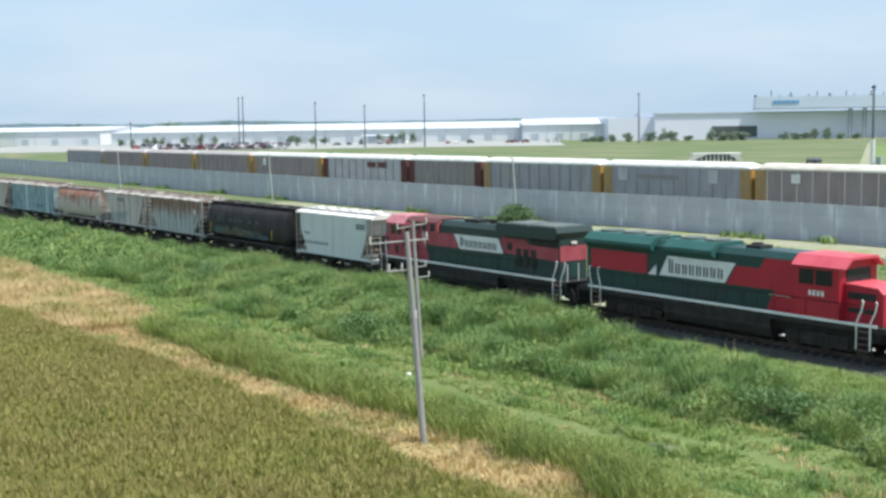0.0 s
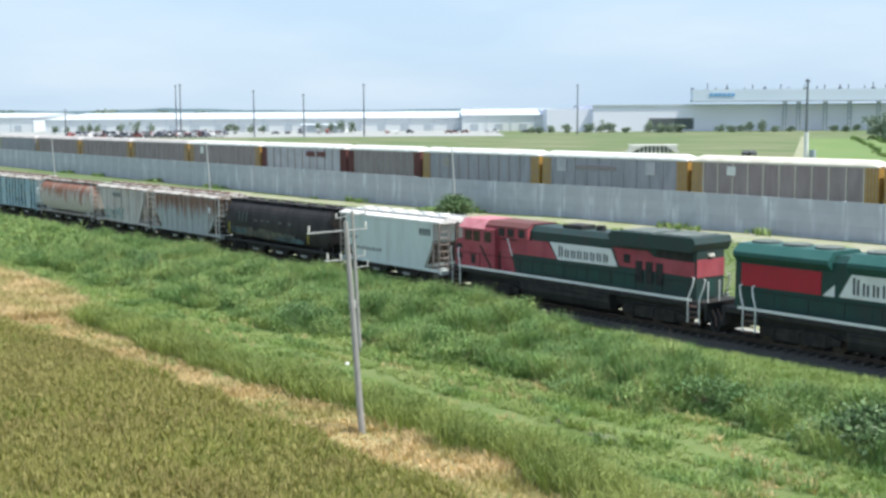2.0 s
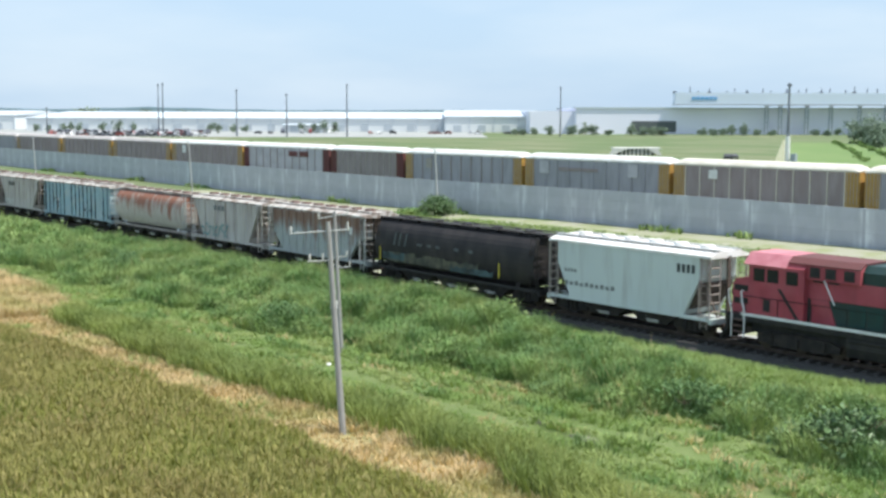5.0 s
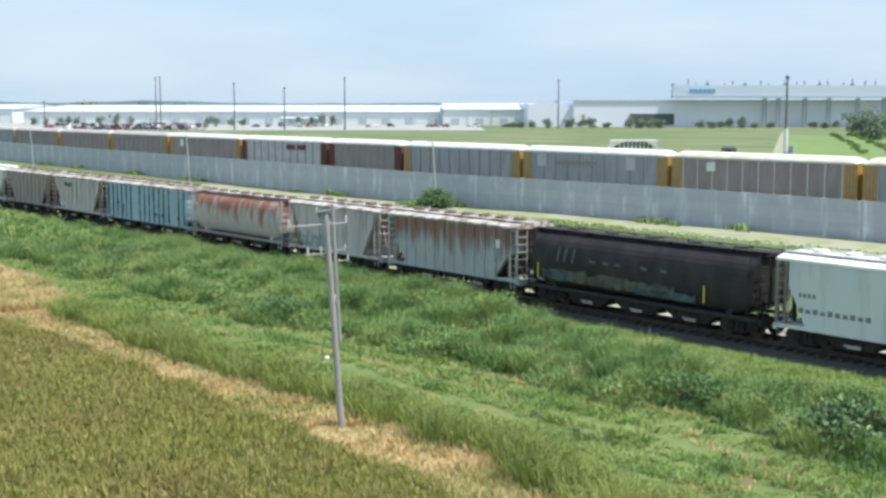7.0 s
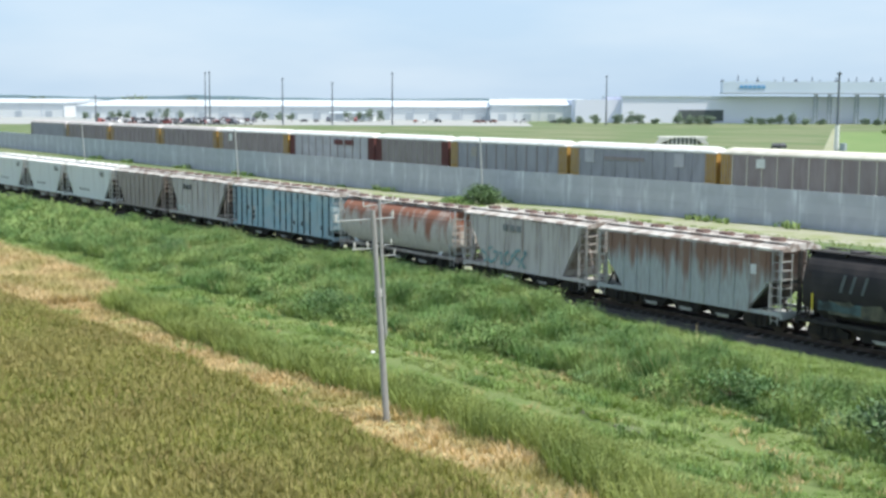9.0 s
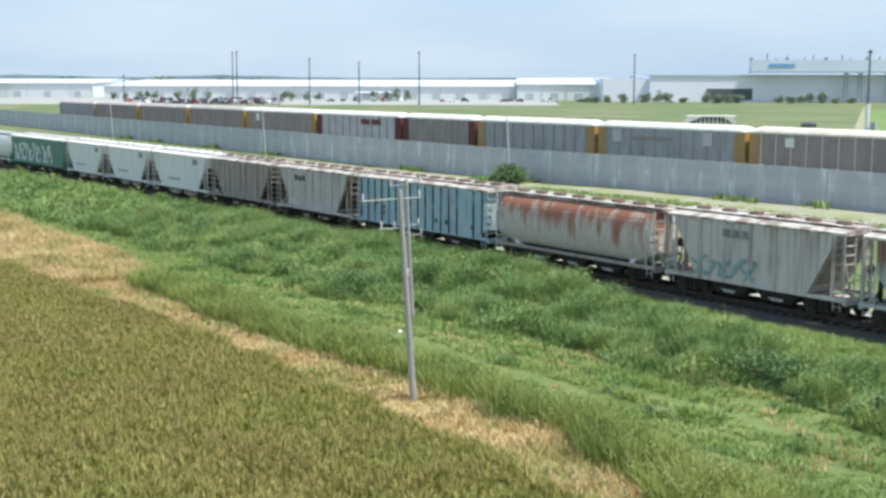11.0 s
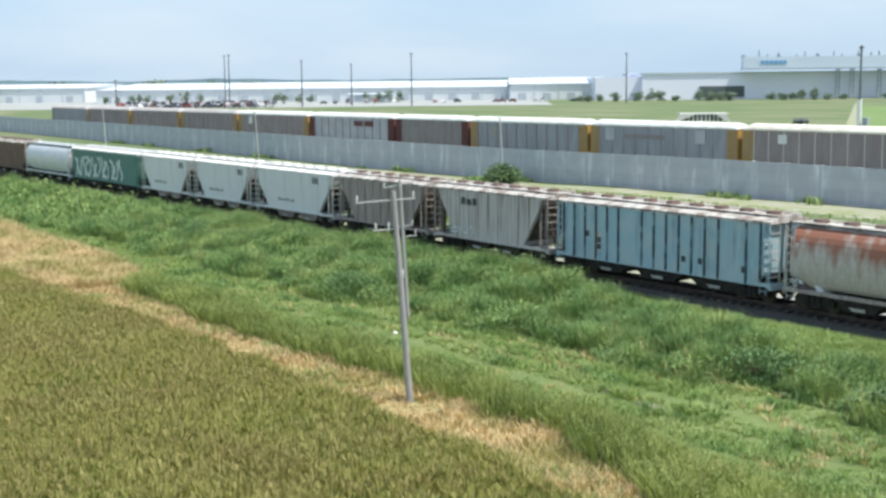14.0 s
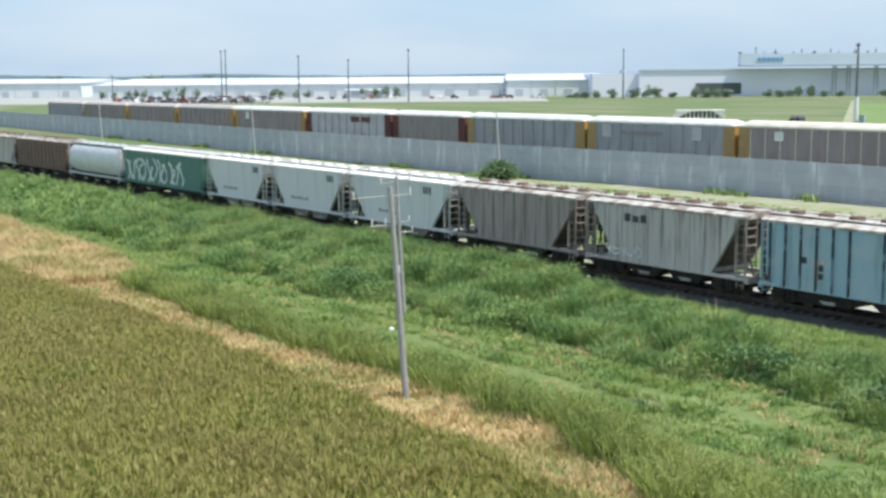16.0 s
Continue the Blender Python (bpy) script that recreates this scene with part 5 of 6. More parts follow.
def scrawl(root, mat_name, x0, x1, z0, z1, y, seed, n=9, r=0.07):
    """Illegible paint strokes on a side, each one bent ribbon."""
    rr = random.Random(seed)
    w = (x1 - x0) / n
    for i in range(n):
        bm = B()
        turn, swing, rise = rr.uniform(3.0, 8.5), rr.uniform(0.25, 0.6), rr.uniform(0.6, 1.0)
        c, d = x0 + (i + 0.5) * w, -y - 0.006 - 0.0007 * i
        pts = []
        for k in range(9):
            u = k / 8
            pts.append(Vector((c + w * (swing * math.sin(u * turn + i * 2.1) + rr.uniform(-0.12, 0.12)), z0 + (z1 - z0) * rise * (0.5 - 0.5 * math.cos(u * 3.6 + rr.uniform(-0.15, 0.15))))))
        rows = []
        for k, p in enumerate(pts):
            v = pts[min(k + 1, 8)] - pts[max(k - 1, 0)]
            m = Vector((-v.y, v.x)).normalized() * r * rr.uniform(0.7, 1.15)
            rows.append((bm.verts.new((p.x - m.x, d, p.y - m.y)), bm.verts.new((p.x + m.x, d, p.y + m.y))))
        for p, q in zip(rows, rows[1:]):
            bm.faces.new((p[0], q[0], q[1], p[1]))
        bmesh.ops.recalc_face_normals(bm, faces=bm.faces)
        part("graffiti_stroke", bm, M[mat_name], root, "illegible painted graffiti")


def smear(root, mat_name, x0, x1, z0, z1, y, seed):
    """A low patch of smeared paint with a ragged edge."""
    rr = random.Random(seed)
    n = max(5, int((x1 - x0) / 0.28))
    low = [(x0 + (x1 - x0) * i / n, z0 + rr.uniform(0, 0.12) * (z1 - z0)) for i in range(n + 1)]
    high = [(x, z1 - rr.uniform(0, 0.45) * (z1 - z0)) for x, z in low]
    part("paint_smear", prism(B(), low + high[::-1], -y - 0.008, -y), M[mat_name], root, "faded smeared paint")


def patch(root, mat_name, x0, x1, z0, z1, y, label, name="painted_patch"):
    bm = B()
    box(bm, x0, x1, -y - 0.01, -y, z0, z1)
    return part(name, bm, M[mat_name], root, label)


def consist():
    """All vehicles of the moving train, front to back."""
    made = [loco_front(), loco_second()]
    w = hopper(LENGTHS[2], "hopper_white", "roof_white", cut=1.0, cutz=3.0, label="pale mint-white covered hopper car", bays=2, slope_mat="end_brown", gap=0.75, post="hopper_dark")
    lettering(w, "ink", 3.7, 5.0, 3.3, 3.75, 1.5, [1, 1, 1, 1])
    lettering(w, "faded_ink", -4.6, -3.6, 2.5, 2.7, 1.5, [1, 1, 1, 1])
    lettering(w, "faded_ink", -4.6, -0.6, 1.75, 2.0, 1.5, [1, .8, 1, .7, 1, .9, .8, 1, .8, 1])
    made.append(w)
    k = hopper(LENGTHS[3], "hopper_black", "hopper_black", "round", label="black round-sided covered hopper car with faded graffiti", post="under", hatch=False, sill="black")
    for i in range(5):
        bm = B()
        tube(bm, (-6 + i * 3, 0, 4.3), (-6 + i * 3, 0, 4.42), 0.4, 10)
        part("hatch", bm, M["hopper_black"], k)
    smear(k, "spray_green", -6.4, 3.0, 1.45, 2.25, 1.6, 33)
    smear(k, "teal_dim", -7.0, -4.6, 1.6, 2.15, 1.612, 34)
    smear(k, "teal_dim", 0.3, 4.4, 1.4, 1.85, 1.62, 35)
    for x in (-5.9, -5.35, -4.7):
        part("graffiti_stroke", prism(B(), [(x, 2.6), (x + 0.16, 2.6), (x + 0.42, 3.45), (x + 0.26, 3.45)], -1.578, -1.57), M["spray_dim"], k, "faint painted stroke")
    for x in (-3.2, -2.2, -1.3, 0.6, 2.0):
        smear(k, "spray_dim", x, x + 0.45, 2.75, 2.95, 1.59, int(x * 10) + 90)
    patch(k, "yellow", 4.9, 5.0, 1.5, 2.4, 1.6, "yellow marking", "marking")
    patch(k, "yellow", -7.4, -7.3, 1.5, 2.4, 1.6, "yellow marking", "marking")
    made.append(k)
    g = hopper(LENGTHS[4], "hopper_mixed", "roof_dirty", ribs=12, cut=1.3, cutz=2.6, label="pale blue-grey ribbed hopper car with brown rust", bays=3, gap=0.8)
    patch(g, "white", 4.5, 4.9, 2.9, 3.4, 1.51, "white stencil plate", "plate")
    made.append(g)
    h = hopper(LENGTHS[5], "hopper_grey", "roof_dirty", ribs=7, cut=1.6, cutz=3.9, label="weathered light grey hopper car with teal graffiti", gap=0.6, bays=2, slope_mat="hopper_dark", post="hopper_grey")
    scrawl(h, "spray_teal", -4.0, 0.5, 1.25, 2.3, 1.56, 8, 8, 0.1)
    lettering(h, "faded_ink", -1.8, 0.2, 3.4, 3.8, 1.57, [1, 1, 1])
    made.append(h)
    r = hopper(LENGTHS[6], "hopper_rust", "roof_dirty", "round", label="round-sided hopper car with rust-stained upper sides", bays=3, sill="hopper_dark", slope_mat="hopper_pale")
    made.append(r)
    b = hopper(LENGTHS[7], "blue", "roof_dirty", ribs=17, cut=0.5, cutz=1.6, label="faded light blue ribbed hopper car", bays=3, post="blue", skip=(6, 14))
    for x, z in ((-5.6, 2.3), (-4.6, 2.0), (-4.6, 1.6), (2.1, 1.6), (3.3, 1.6), (6.3, 1.5)):
        patch(b, "ink", x, x + 0.3, z, z + 0.32, 1.51, "dark stencil block", "stencil")
    patch(b, "hopper_grey", -4.9, -4.3, 1.5, 2.6, 1.503, "unpainted grey patch")
    made.append(b)
    c = hopper(LENGTHS[8], "hopper_grey", "roof_dirty", ribs=11, cut=1.8, cutz=3.9, label="weathered pale grey hopper car with slanted ends", gap=0.6, bays=2, slope_mat="end_brown", post="hopper_dark")
    lettering(c, "ink", -2.8, -0.9, 3.3, 3.75, 1.57, [1, 0.8, 1])
    scrawl(c, "spray", -4.4, -1.5, 1.3, 1.9, 1.55, 5, 7, 0.05)
    made.append(c)
    made.append(hopper(LENGTHS[9], "hopper_dark", "roof_dirty", ribs=11, cut=2.0, cutz=3.6, label="dull brown-grey ribbed hopper car", bays=2, slope_mat="end_brown", post="hopper_dark"))
    for i in (10, 11, 12):
        o = hopper(LENGTHS[i], "hopper_pale", "roof_white", cut=1.9, cutz=3.4, label="clean white covered hopper car with dark end frames", bays=2, bay_mat="hopper_dark")
        lettering(o, "ink", 3.3, 4.3, 3.4, 3.9, 1.5, [1, 1, 1])
        lettering(o, "faded_ink", -2.4, 0.4, 1.7, 1.95, 1.5, [1, .7, .8, 1, .6, .9])
        made.append(o)
    q = hopper(LENGTHS[13], "teal", "roof_white", ribs=0, cut=0.3, cutz=1.5, label="dull green boxcar with pale graffiti", bays=2, post="teal", hatch=False)
    q.name = "box_car"
    for x in (-1.6, 1.6):
        bm = B()
        box(bm, x - 0.05, x + 0.05, -1.56, -1.5, 1.2, 4.1)
        part("door_track", bm, M["teal"], q)
    scrawl(q, "spray", -8.6, 5.2, 1.3, 3.5, 1.52, 21, 16, 0.17)
    made.append(q)
    made.append(hopper(LENGTHS[14], "silver", "silver", "round", label="silver round-sided covered hopper car", bays=3, post="silver"))
    made.append(hopper(LENGTHS[15], "brown", "roof_dirty", ribs=14, cut=0.6, cutz=1.8, label="dark brown ribbed hopper car", bays=3, post="brown"))
    for i in (16, 17):
        made.append(hopper(LENGTHS[i], "hopper_grey", "roof_dirty", ribs=9, cut=1.4, cutz=3.5, label="weathered light grey hopper car at the tail", bays=2))
    x = 0.0
    for o, l in zip(made, LENGTHS):
        VEHICLES.append((o, x - l / 2))
        x -= l


# ---- parked auto racks ----
def autorack(x0, x1, skin, end, rib, label, panels=10, plates=(), roof="roof_white"):
    root = tagged(new("autorack_car"), label, "freight car", "parked auto rack cars")
    L = x1 - x0
    root.location = ((x0 + x1) / 2, 85.6, 0.1)
    a = L / 2 - 0.35
    bm = B()
    box(bm, -a, a, -1.38, 1.38, 0.5, 0.8)
    part("frame", bm, M["under"], root)
    bm = B()
    box(bm, -a + 2.0, a - 2.0, -1.42, 1.42, 0.35, 5.1)
    part("side_screen", bm, M[skin], root)
    for s in (-1, 1):
        bm = B()
        box(bm, min(s * a, s * (a - 2.0)), max(s * a, s * (a - 2.0)), -1.5, 1.5, 0.35, 5.2, 0.05)
        e = part("end_door", bm, M[end], root)
        bm = B()
        for k in range(4):
            box(bm, s * (a - 0.3 - k * 0.45) - 0.04, s * (a - 0.3 - k * 0.45) + 0.04, -1.56, -1.5, 1.1, 5.1)
        part("door_rib", bm, M["rack_rib" if end != "maroon" else "maroon"], e)
        bogie(root, s * (a - 2.6))
        coupler(root, s * L / 2, s)
    for k in range(panels + 1):
        x = -a + 2.0 + (2 * a - 4.0) * k / panels
        bm = B()
        box(bm, x - 0.09, x + 0.09, -1.52, -1.42, 0.35, 5.15)
        part("rib", bm, M[rib], root)
    bm = B()
    rings = []
    for x, k in ((-a, 0.35), (-a + 0.5, 0.8), (-a + 1.2, 1), (a - 1.2, 1), (a - 0.5, 0.8), (a, 0.35)):
        rings.append([bm.verts.new((x, y, 5.05 + (z - 5.05) * k)) for y, z in ((-1.52, 5.05), (-1.52, 5.3), (-1.1, 5.75), (-0.4, 5.95), (0.4, 5.95), (1.1, 5.75), (1.52, 5.3), (1.52, 5.05))])
    for p, q in zip(rings, rings[1:]):
        for i in range(8):
            bm.faces.new((p[i], p[(i + 1) % 8], q[(i + 1) % 8], q[i]))
    bm.faces.new(rings[0])
    bm.faces.new(rings[-1][::-1])
    bmesh.ops.recalc_face_normals(bm, faces=bm.faces)
    part("roof", bm, M[roof], root, {"roof_white": "sunlit white ribbed roof", "roof_cream": "cream-stained white roof", "roof_dull": "dull pinkish grey roof"}[roof])
    for px, pz, pw, ph, pm in plates:
        bm = B()
        box(bm, px - pw / 2, px + pw / 2, -1.56, -1.5, pz - ph / 2, pz + ph / 2)
        part("plate", bm, M[pm], root)
    return root


def racks():
    x = [-19.0, -48.2, -77.2, -106.3, -135.7, -157.8, -188.2, -218.5, -247.4, -276.5, -305.8, -332.9]
    spec = [("rack_grey", "orange", "rack_rib", "grey auto rack car with orange end doors", ()),
            ("rack_brown", "orange", "rib_cream", "brown-panelled auto rack car with pale ribs and orange ends", ((-7.5, 4.0, 1.4, 1.2, "white"),)),
            ("rack_grey", "orange", "rack_grey", "plain grey auto rack car with orange ends", ((-10, 3.9, 2.0, 1.9, "rack_pale"), (7.6, 3.9, 1.8, 1.9, "rack_pale"), (-3.0, 3.7, 8, 0.5, "rack_brown"))),
            ("rack_grey", "orange", "rack_brown", "dark grey auto rack car with orange ends", ((-8, 3.6, 1.6, 1.6, "rack_rib"),)),
            ("rack_brown", "maroon", "rack_rib", "dark brown auto rack car with maroon ends", ()),
            ("rack_pale", "maroon", "rack_brown", "pale lilac-grey auto rack car with dark ribs", ((3.0, 4.0, 3.0, 1.0, "maroon"), (6.6, 4.0, 3.0, 1.0, "maroon"))),
            ("rack_brown", "orange", "rack_rib", "brown auto rack car with a white plate", ((-9.2, 3.9, 1.4, 1.6, "white"),)),
            ("rack_brown", "orange", "rack_brown", "dark brown auto rack car", ()), ("rack_brown", "orange", "rack_brown", "dark brown auto rack car", ()),
            ("rack_brown", "orange", "rack_brown", "dark brown auto rack car", ()), ("rack_grey", "rack_grey", "rack_grey", "grey auto rack car at the end of the row", ())]
    for i, (skin, end, rib, label, plates) in enumerate(spec):
        autorack(x[i + 1], x[i], skin, end, rib, label, plates=plates, roof="roof_dull" if i > 6 else "roof_cream" if i < 2 else "roof_white")
    bm = B()
    drawn(bm, [(82.8, -0.1), (84.0, 0.1), (87.2, 0.1), (88.4, -0.1)], -420, 60)
    tagged(part("siding_bed", bm, M["ballast"]), "low ballast bed under the parked auto racks", "ballast", kind="structure")


# ---- poles ----
def utility_pole(base, top, arms, label, r=0.14):
    root = tagged(new("utility_pole"), label, "utility pole", "utility poles")
    root.location = base
    t = Vector(top) - Vector(base)
    bm = B()
    tube(bm, (0, 0, -0.4), t, r, 10, r * 0.65)
    part("shaft", bm, M["pole"], root)
    for f, l, r, tilt, pins in arms:
        c = t * f
        d = Vector((C49, S49, 0))
        a, b = c + d * l + Vector((0, 0, -tilt)), c + d * r + Vector((0, 0, tilt))
        bm = B()
        tube(bm, a, b, 0.03, 6)
        arm = part("crossarm", bm, M["galv"], root, "pale steel crossarm")
        for p in pins:
            q = a.lerp(b, p)
            bm = B()
            tube(bm, q, q + Vector((0, 0, 0.16)), 0.03, 6)
            tube(bm, q + Vector((0, 0, 0.12)), q + Vector((0, 0, 0.28)), 0.045, 8, 0.035)
            part("insulator", bm, M["porcelain"], arm)
    return root


def light_pole(x, y, h, lean):
    root = tagged(new("light_pole"), "thin pale steel pole beside the wall", "pole", "poles by the wall")
    root.location = (x, y, 0)
    bm = B()
    tube(bm, (0, 0, -0.3), (-lean * C49, -lean * S49, h), 0.11, 8, 0.07)
    part("shaft", bm, M["galv"], root)
    bm = B()
    tube(bm, (-lean * C49, -lean * S49, h - 0.1), (-lean * C49 - 0.3, -lean * S49 - 0.6, h + 0.1), 0.05, 6)
    part("bracket", bm, M["galv"], root)


def poles():
    x, y = far(-3.9, 46.9)
    tx, ty = far(-4.44, 46.9)
    utility_pole((x, y, 0), (tx, ty, 8.23), [(0.955, -1.5, 0.8, 0.09, (0.03, 0.97)), (0.82, -0.9, 0.1, 0.03, (0.1, 0.6)), (0.6, -0.16, 0.16, 0.0, (0.2, 0.8))], "leaning grey concrete utility pole with crossarms")
    x, y = far(-5.3, 63.0)
    tx, ty = far(-5.63, 63.0)
    utility_pole((x, y, 0), (tx, ty, 7.35), [(0.965, -0.85, 0.7, 0.14, (0.02, 0.98)), (0.68, -0.3, 0.55, 0.05, (0.95,)), (0.61, 0.1, 0.7, 0.03, (0.9,))], "second grey utility pole beyond the ditch", 0.12)
    for az, d in ((-0.3, 146), (-11.5, 186), (-18.2, 226)):
        px, py = far(math.sin(radians(az)) * d, math.cos(radians(az)) * d)
        light_pole(px, py, 8.0, 0.45)


def mast(bx, depth, h, label="tall thin lighting mast in the factory yard"):
    root = tagged(new("light_mast"), label, "mast", "yard masts")
    x, y = far(bx * depth, depth)
    root.location = (x, y, 0)
    bm = B()
    tube(bm, (0, 0, -0.3), (0, 0, h), 0.42, 8, 0.22)
    part("shaft", bm, M["mast"], root)
    bm = B()
    tube(bm, (0, 0, h - 0.8), (0, 0, h - 0.3), 0.6, 8)
    part("lamp_ring", bm, M["mast"], root)
    return root


# ---- far buildings ----
def shed(name, bx0, bx1, depth, back, wall_h, ridge, label, roof="shed_roof", skin="shed_wall", doors=6):
    root = tagged(new(name), label, "warehouse")
    x0, x1 = bx0 * depth, bx1 * depth
    root.matrix_world = pose(*far(0, depth), 0, 0, 0, TURN)
    bm = B()
    box(bm, x0, x1, 0, back, -0.3, wall_h)
    part("wall", bm, M[skin], root)
    bm = B()
    drawn(bm, [(-0.8, wall_h), (-0.8, wall_h + 0.4), (back * 0.5, ridge), (back + 0.8, wall_h + 0.4), (back + 0.8, wall_h)], x0 - 0.8, x1 + 0.8)
    part("roof", bm, M[roof], root)
    for i in range(doors):
        x = x0 + (x1 - x0) * (i + 0.5) / doors
        bm = B()
        box(bm, x - 2.2, x + 2.2, -0.25, 0.05, 0, 4.2)
        part("dock_door", bm, M["dock"], root)
    n = int((x1 - x0) / 14)
    for i in range(n + 1):
        x = x0 + (x1 - x0) * i / n
        bm = B()
        box(bm, x - 0.2, x + 0.2, -0.35, 0, 0, wall_h)
        part("pilaster", bm, M[roof], root)
    return root


def factory():
    d = 690
    root = tagged(new("factory_building"), "large pale blue-grey factory hall with a raised sign band", "factory")
    root.matrix_world = pose(*far(0, d), 0, 0, 0, TURN)
    k = d / 2200
    bm = B()
    box(bm, 230 * k, 960 * k, 0, 120, -0.3, 14.0)
    part("wall", bm, M["plant_wall"], root)
    bm = B()
    box(bm, 150 * k, 231 * k, 6, 100, -0.3, 12.6)
    part("wall", bm, M["plant_wall"], root)
    bm = B()
    box(bm, 229 * k, 962 * k, -0.6, 121, 14.0, 14.7)
    part("roof", bm, M["shed_roof"], root)
    bm = B()
    box(bm, 399 * k, 960 * k, -8, -1, 16.6, 22.6)
    band = part("sign_band", bm, M["band_wall"], root, "raised pale blue-grey band on columns")
    bm = B()
    box(bm, 398 * k, 961 * k, -8.4, -1, 15.9, 16.6)
    part("band_edge", bm, M["plant_trim"], band)
    bm = B()
    for i in range(6):
        box(bm, (428 + i * 7.5) * k, (428 + i * 7.5 + 6) * k, -8.3, -8, 18.9, 20.6)
    part("sign", bm, M["sign_blue"], band, "plain blue bars of a sign")
    for px in (560, 584, 630, 672, 722, 768, 815, 860, 905):
        bm = B()
        for q in (-0.9, 0.9):
            tube(bm, (px * k + q, -6, -0.3), (px * k + q * 0.8, -6, 16.2), 0.45, 6)
        for z in (3, 6, 9, 12, 14.5):
            tube(bm, (px * k - 0.9, -6, z), (px * k + 0.9, -6, z + 1.4), 0.2, 5)
        part("column", bm, M["plant_trim"], root)
    r = random.Random(4)
    for i in range(26):
        px = 405 + i * 21 + r.uniform(-6, 6)
        bm = B()
        h = r.choice([1.2, 1.8, 2.6, 3.6])
        box(bm, px * k - 0.2, px * k + 0.2, -2, -1.2, 22.6, 22.6 + h)
        if i % 3 == 0:
            box(bm, px * k - 0.7, px * k + 0.7, -3, 0, 22.6, 23.5)
        part("roof_vent", bm, M["mast"], root)
    bm = B()
    box(bm, 328 * k, 406 * k, -0.4, 0.1, 1.2, 7.2)
    part("loading_bay", bm, M["recess"], root, "dark open loading bay")
    return root


def parked_car(paint):
    root = tagged(new("parked_car"), "", "car", "cars in the yard")
    bm = B()
    prism(bm, [(-2.1, 0.3), (2.1, 0.3), (2.15, 0.75), (1.2, 0.95), (0.6, 1.45), (-1.2, 1.5), (-1.9, 1.0), (-2.15, 0.95)], -0.85, 0.85)
    part("body", bm, M[paint], root)
    bm = B()
    prism(bm, [(1.05, 0.97), (0.55, 1.38), (-1.1, 1.42), (-1.6, 1.0)], -0.87, 0.87)
    part("side_glass", bm, M["glass"], root)
    for x in (-1.3, 1.35):
        for y in (-0.8, 0.8):
            bm = B()
            tube(bm, (x, y - 0.1, 0.32), (x, y + 0.1, 0.32), 0.32, 10)
            part("wheel", bm, M["tyre"], root)
    return root


def yard():
    bm = B()
    box(bm, -330, 20, 0, 300, -0.2, 0.06)
    o = tagged(part("yard_paving", bm, M["yard"]), "pale paved factory yard", "pavement", kind="structure")
    o.matrix_world = pose(*far(0, 590), 0, 0, 0, TURN)
    names = ["white", "dark red", "black", "grey", "dark slate", "brick red"]
    protos = []
    for i in range(6):
        c = parked_car("car%d" % i)
        c["label"] = names[i] + " car parked in the factory yard"
        protos.append(c)
    r = random.Random(9)
    spots = []
    for row in range(9):
        dep = 594 + row * 10
        x = -0.315 * dep
        while x < -0.19 * dep:
            if r.random() < 0.8:
                spots.append((x, dep))
            x += r.uniform(2.8, 4.8)
    for x in (-0.115, -0.108, -0.06, -0.053, -0.042, -0.011, -0.006, 0.002, 0.02, 0.026, -0.13, -0.14, -0.15, 0.05, 0.06):
        spots.append((x * 672, 672))
    for i, (x, dep) in enumerate(spots):
        k = r.choice([0, 0, 2, 2, 3, 3, 4, 5, 2, 1])
        if -0.012 < x / dep < 0.003:
            k = 5
        m = pose(*far(x, dep), 0.06, 0, 0, TURN + r.choice([0, 90, 80, 170]) + r.uniform(-5, 5)) @ Matrix.Diagonal((1, 1, r.choice([1, 1, 1.25, 1.4]), 1))
        if protos[k]["label"] and protos[k].location.length == 0:
            protos[k].matrix_world = m
        else:
            copy_thing(protos[k], m)
    for x, turn in ((0.2262, 82), (0.2303, 100)):
        o = copy_thing(protos[2], pose(*far(x * 326, 326), 0.04, 0, 0, TURN + turn))
        o["label"] = "dark car parked on the meadow by the siding"


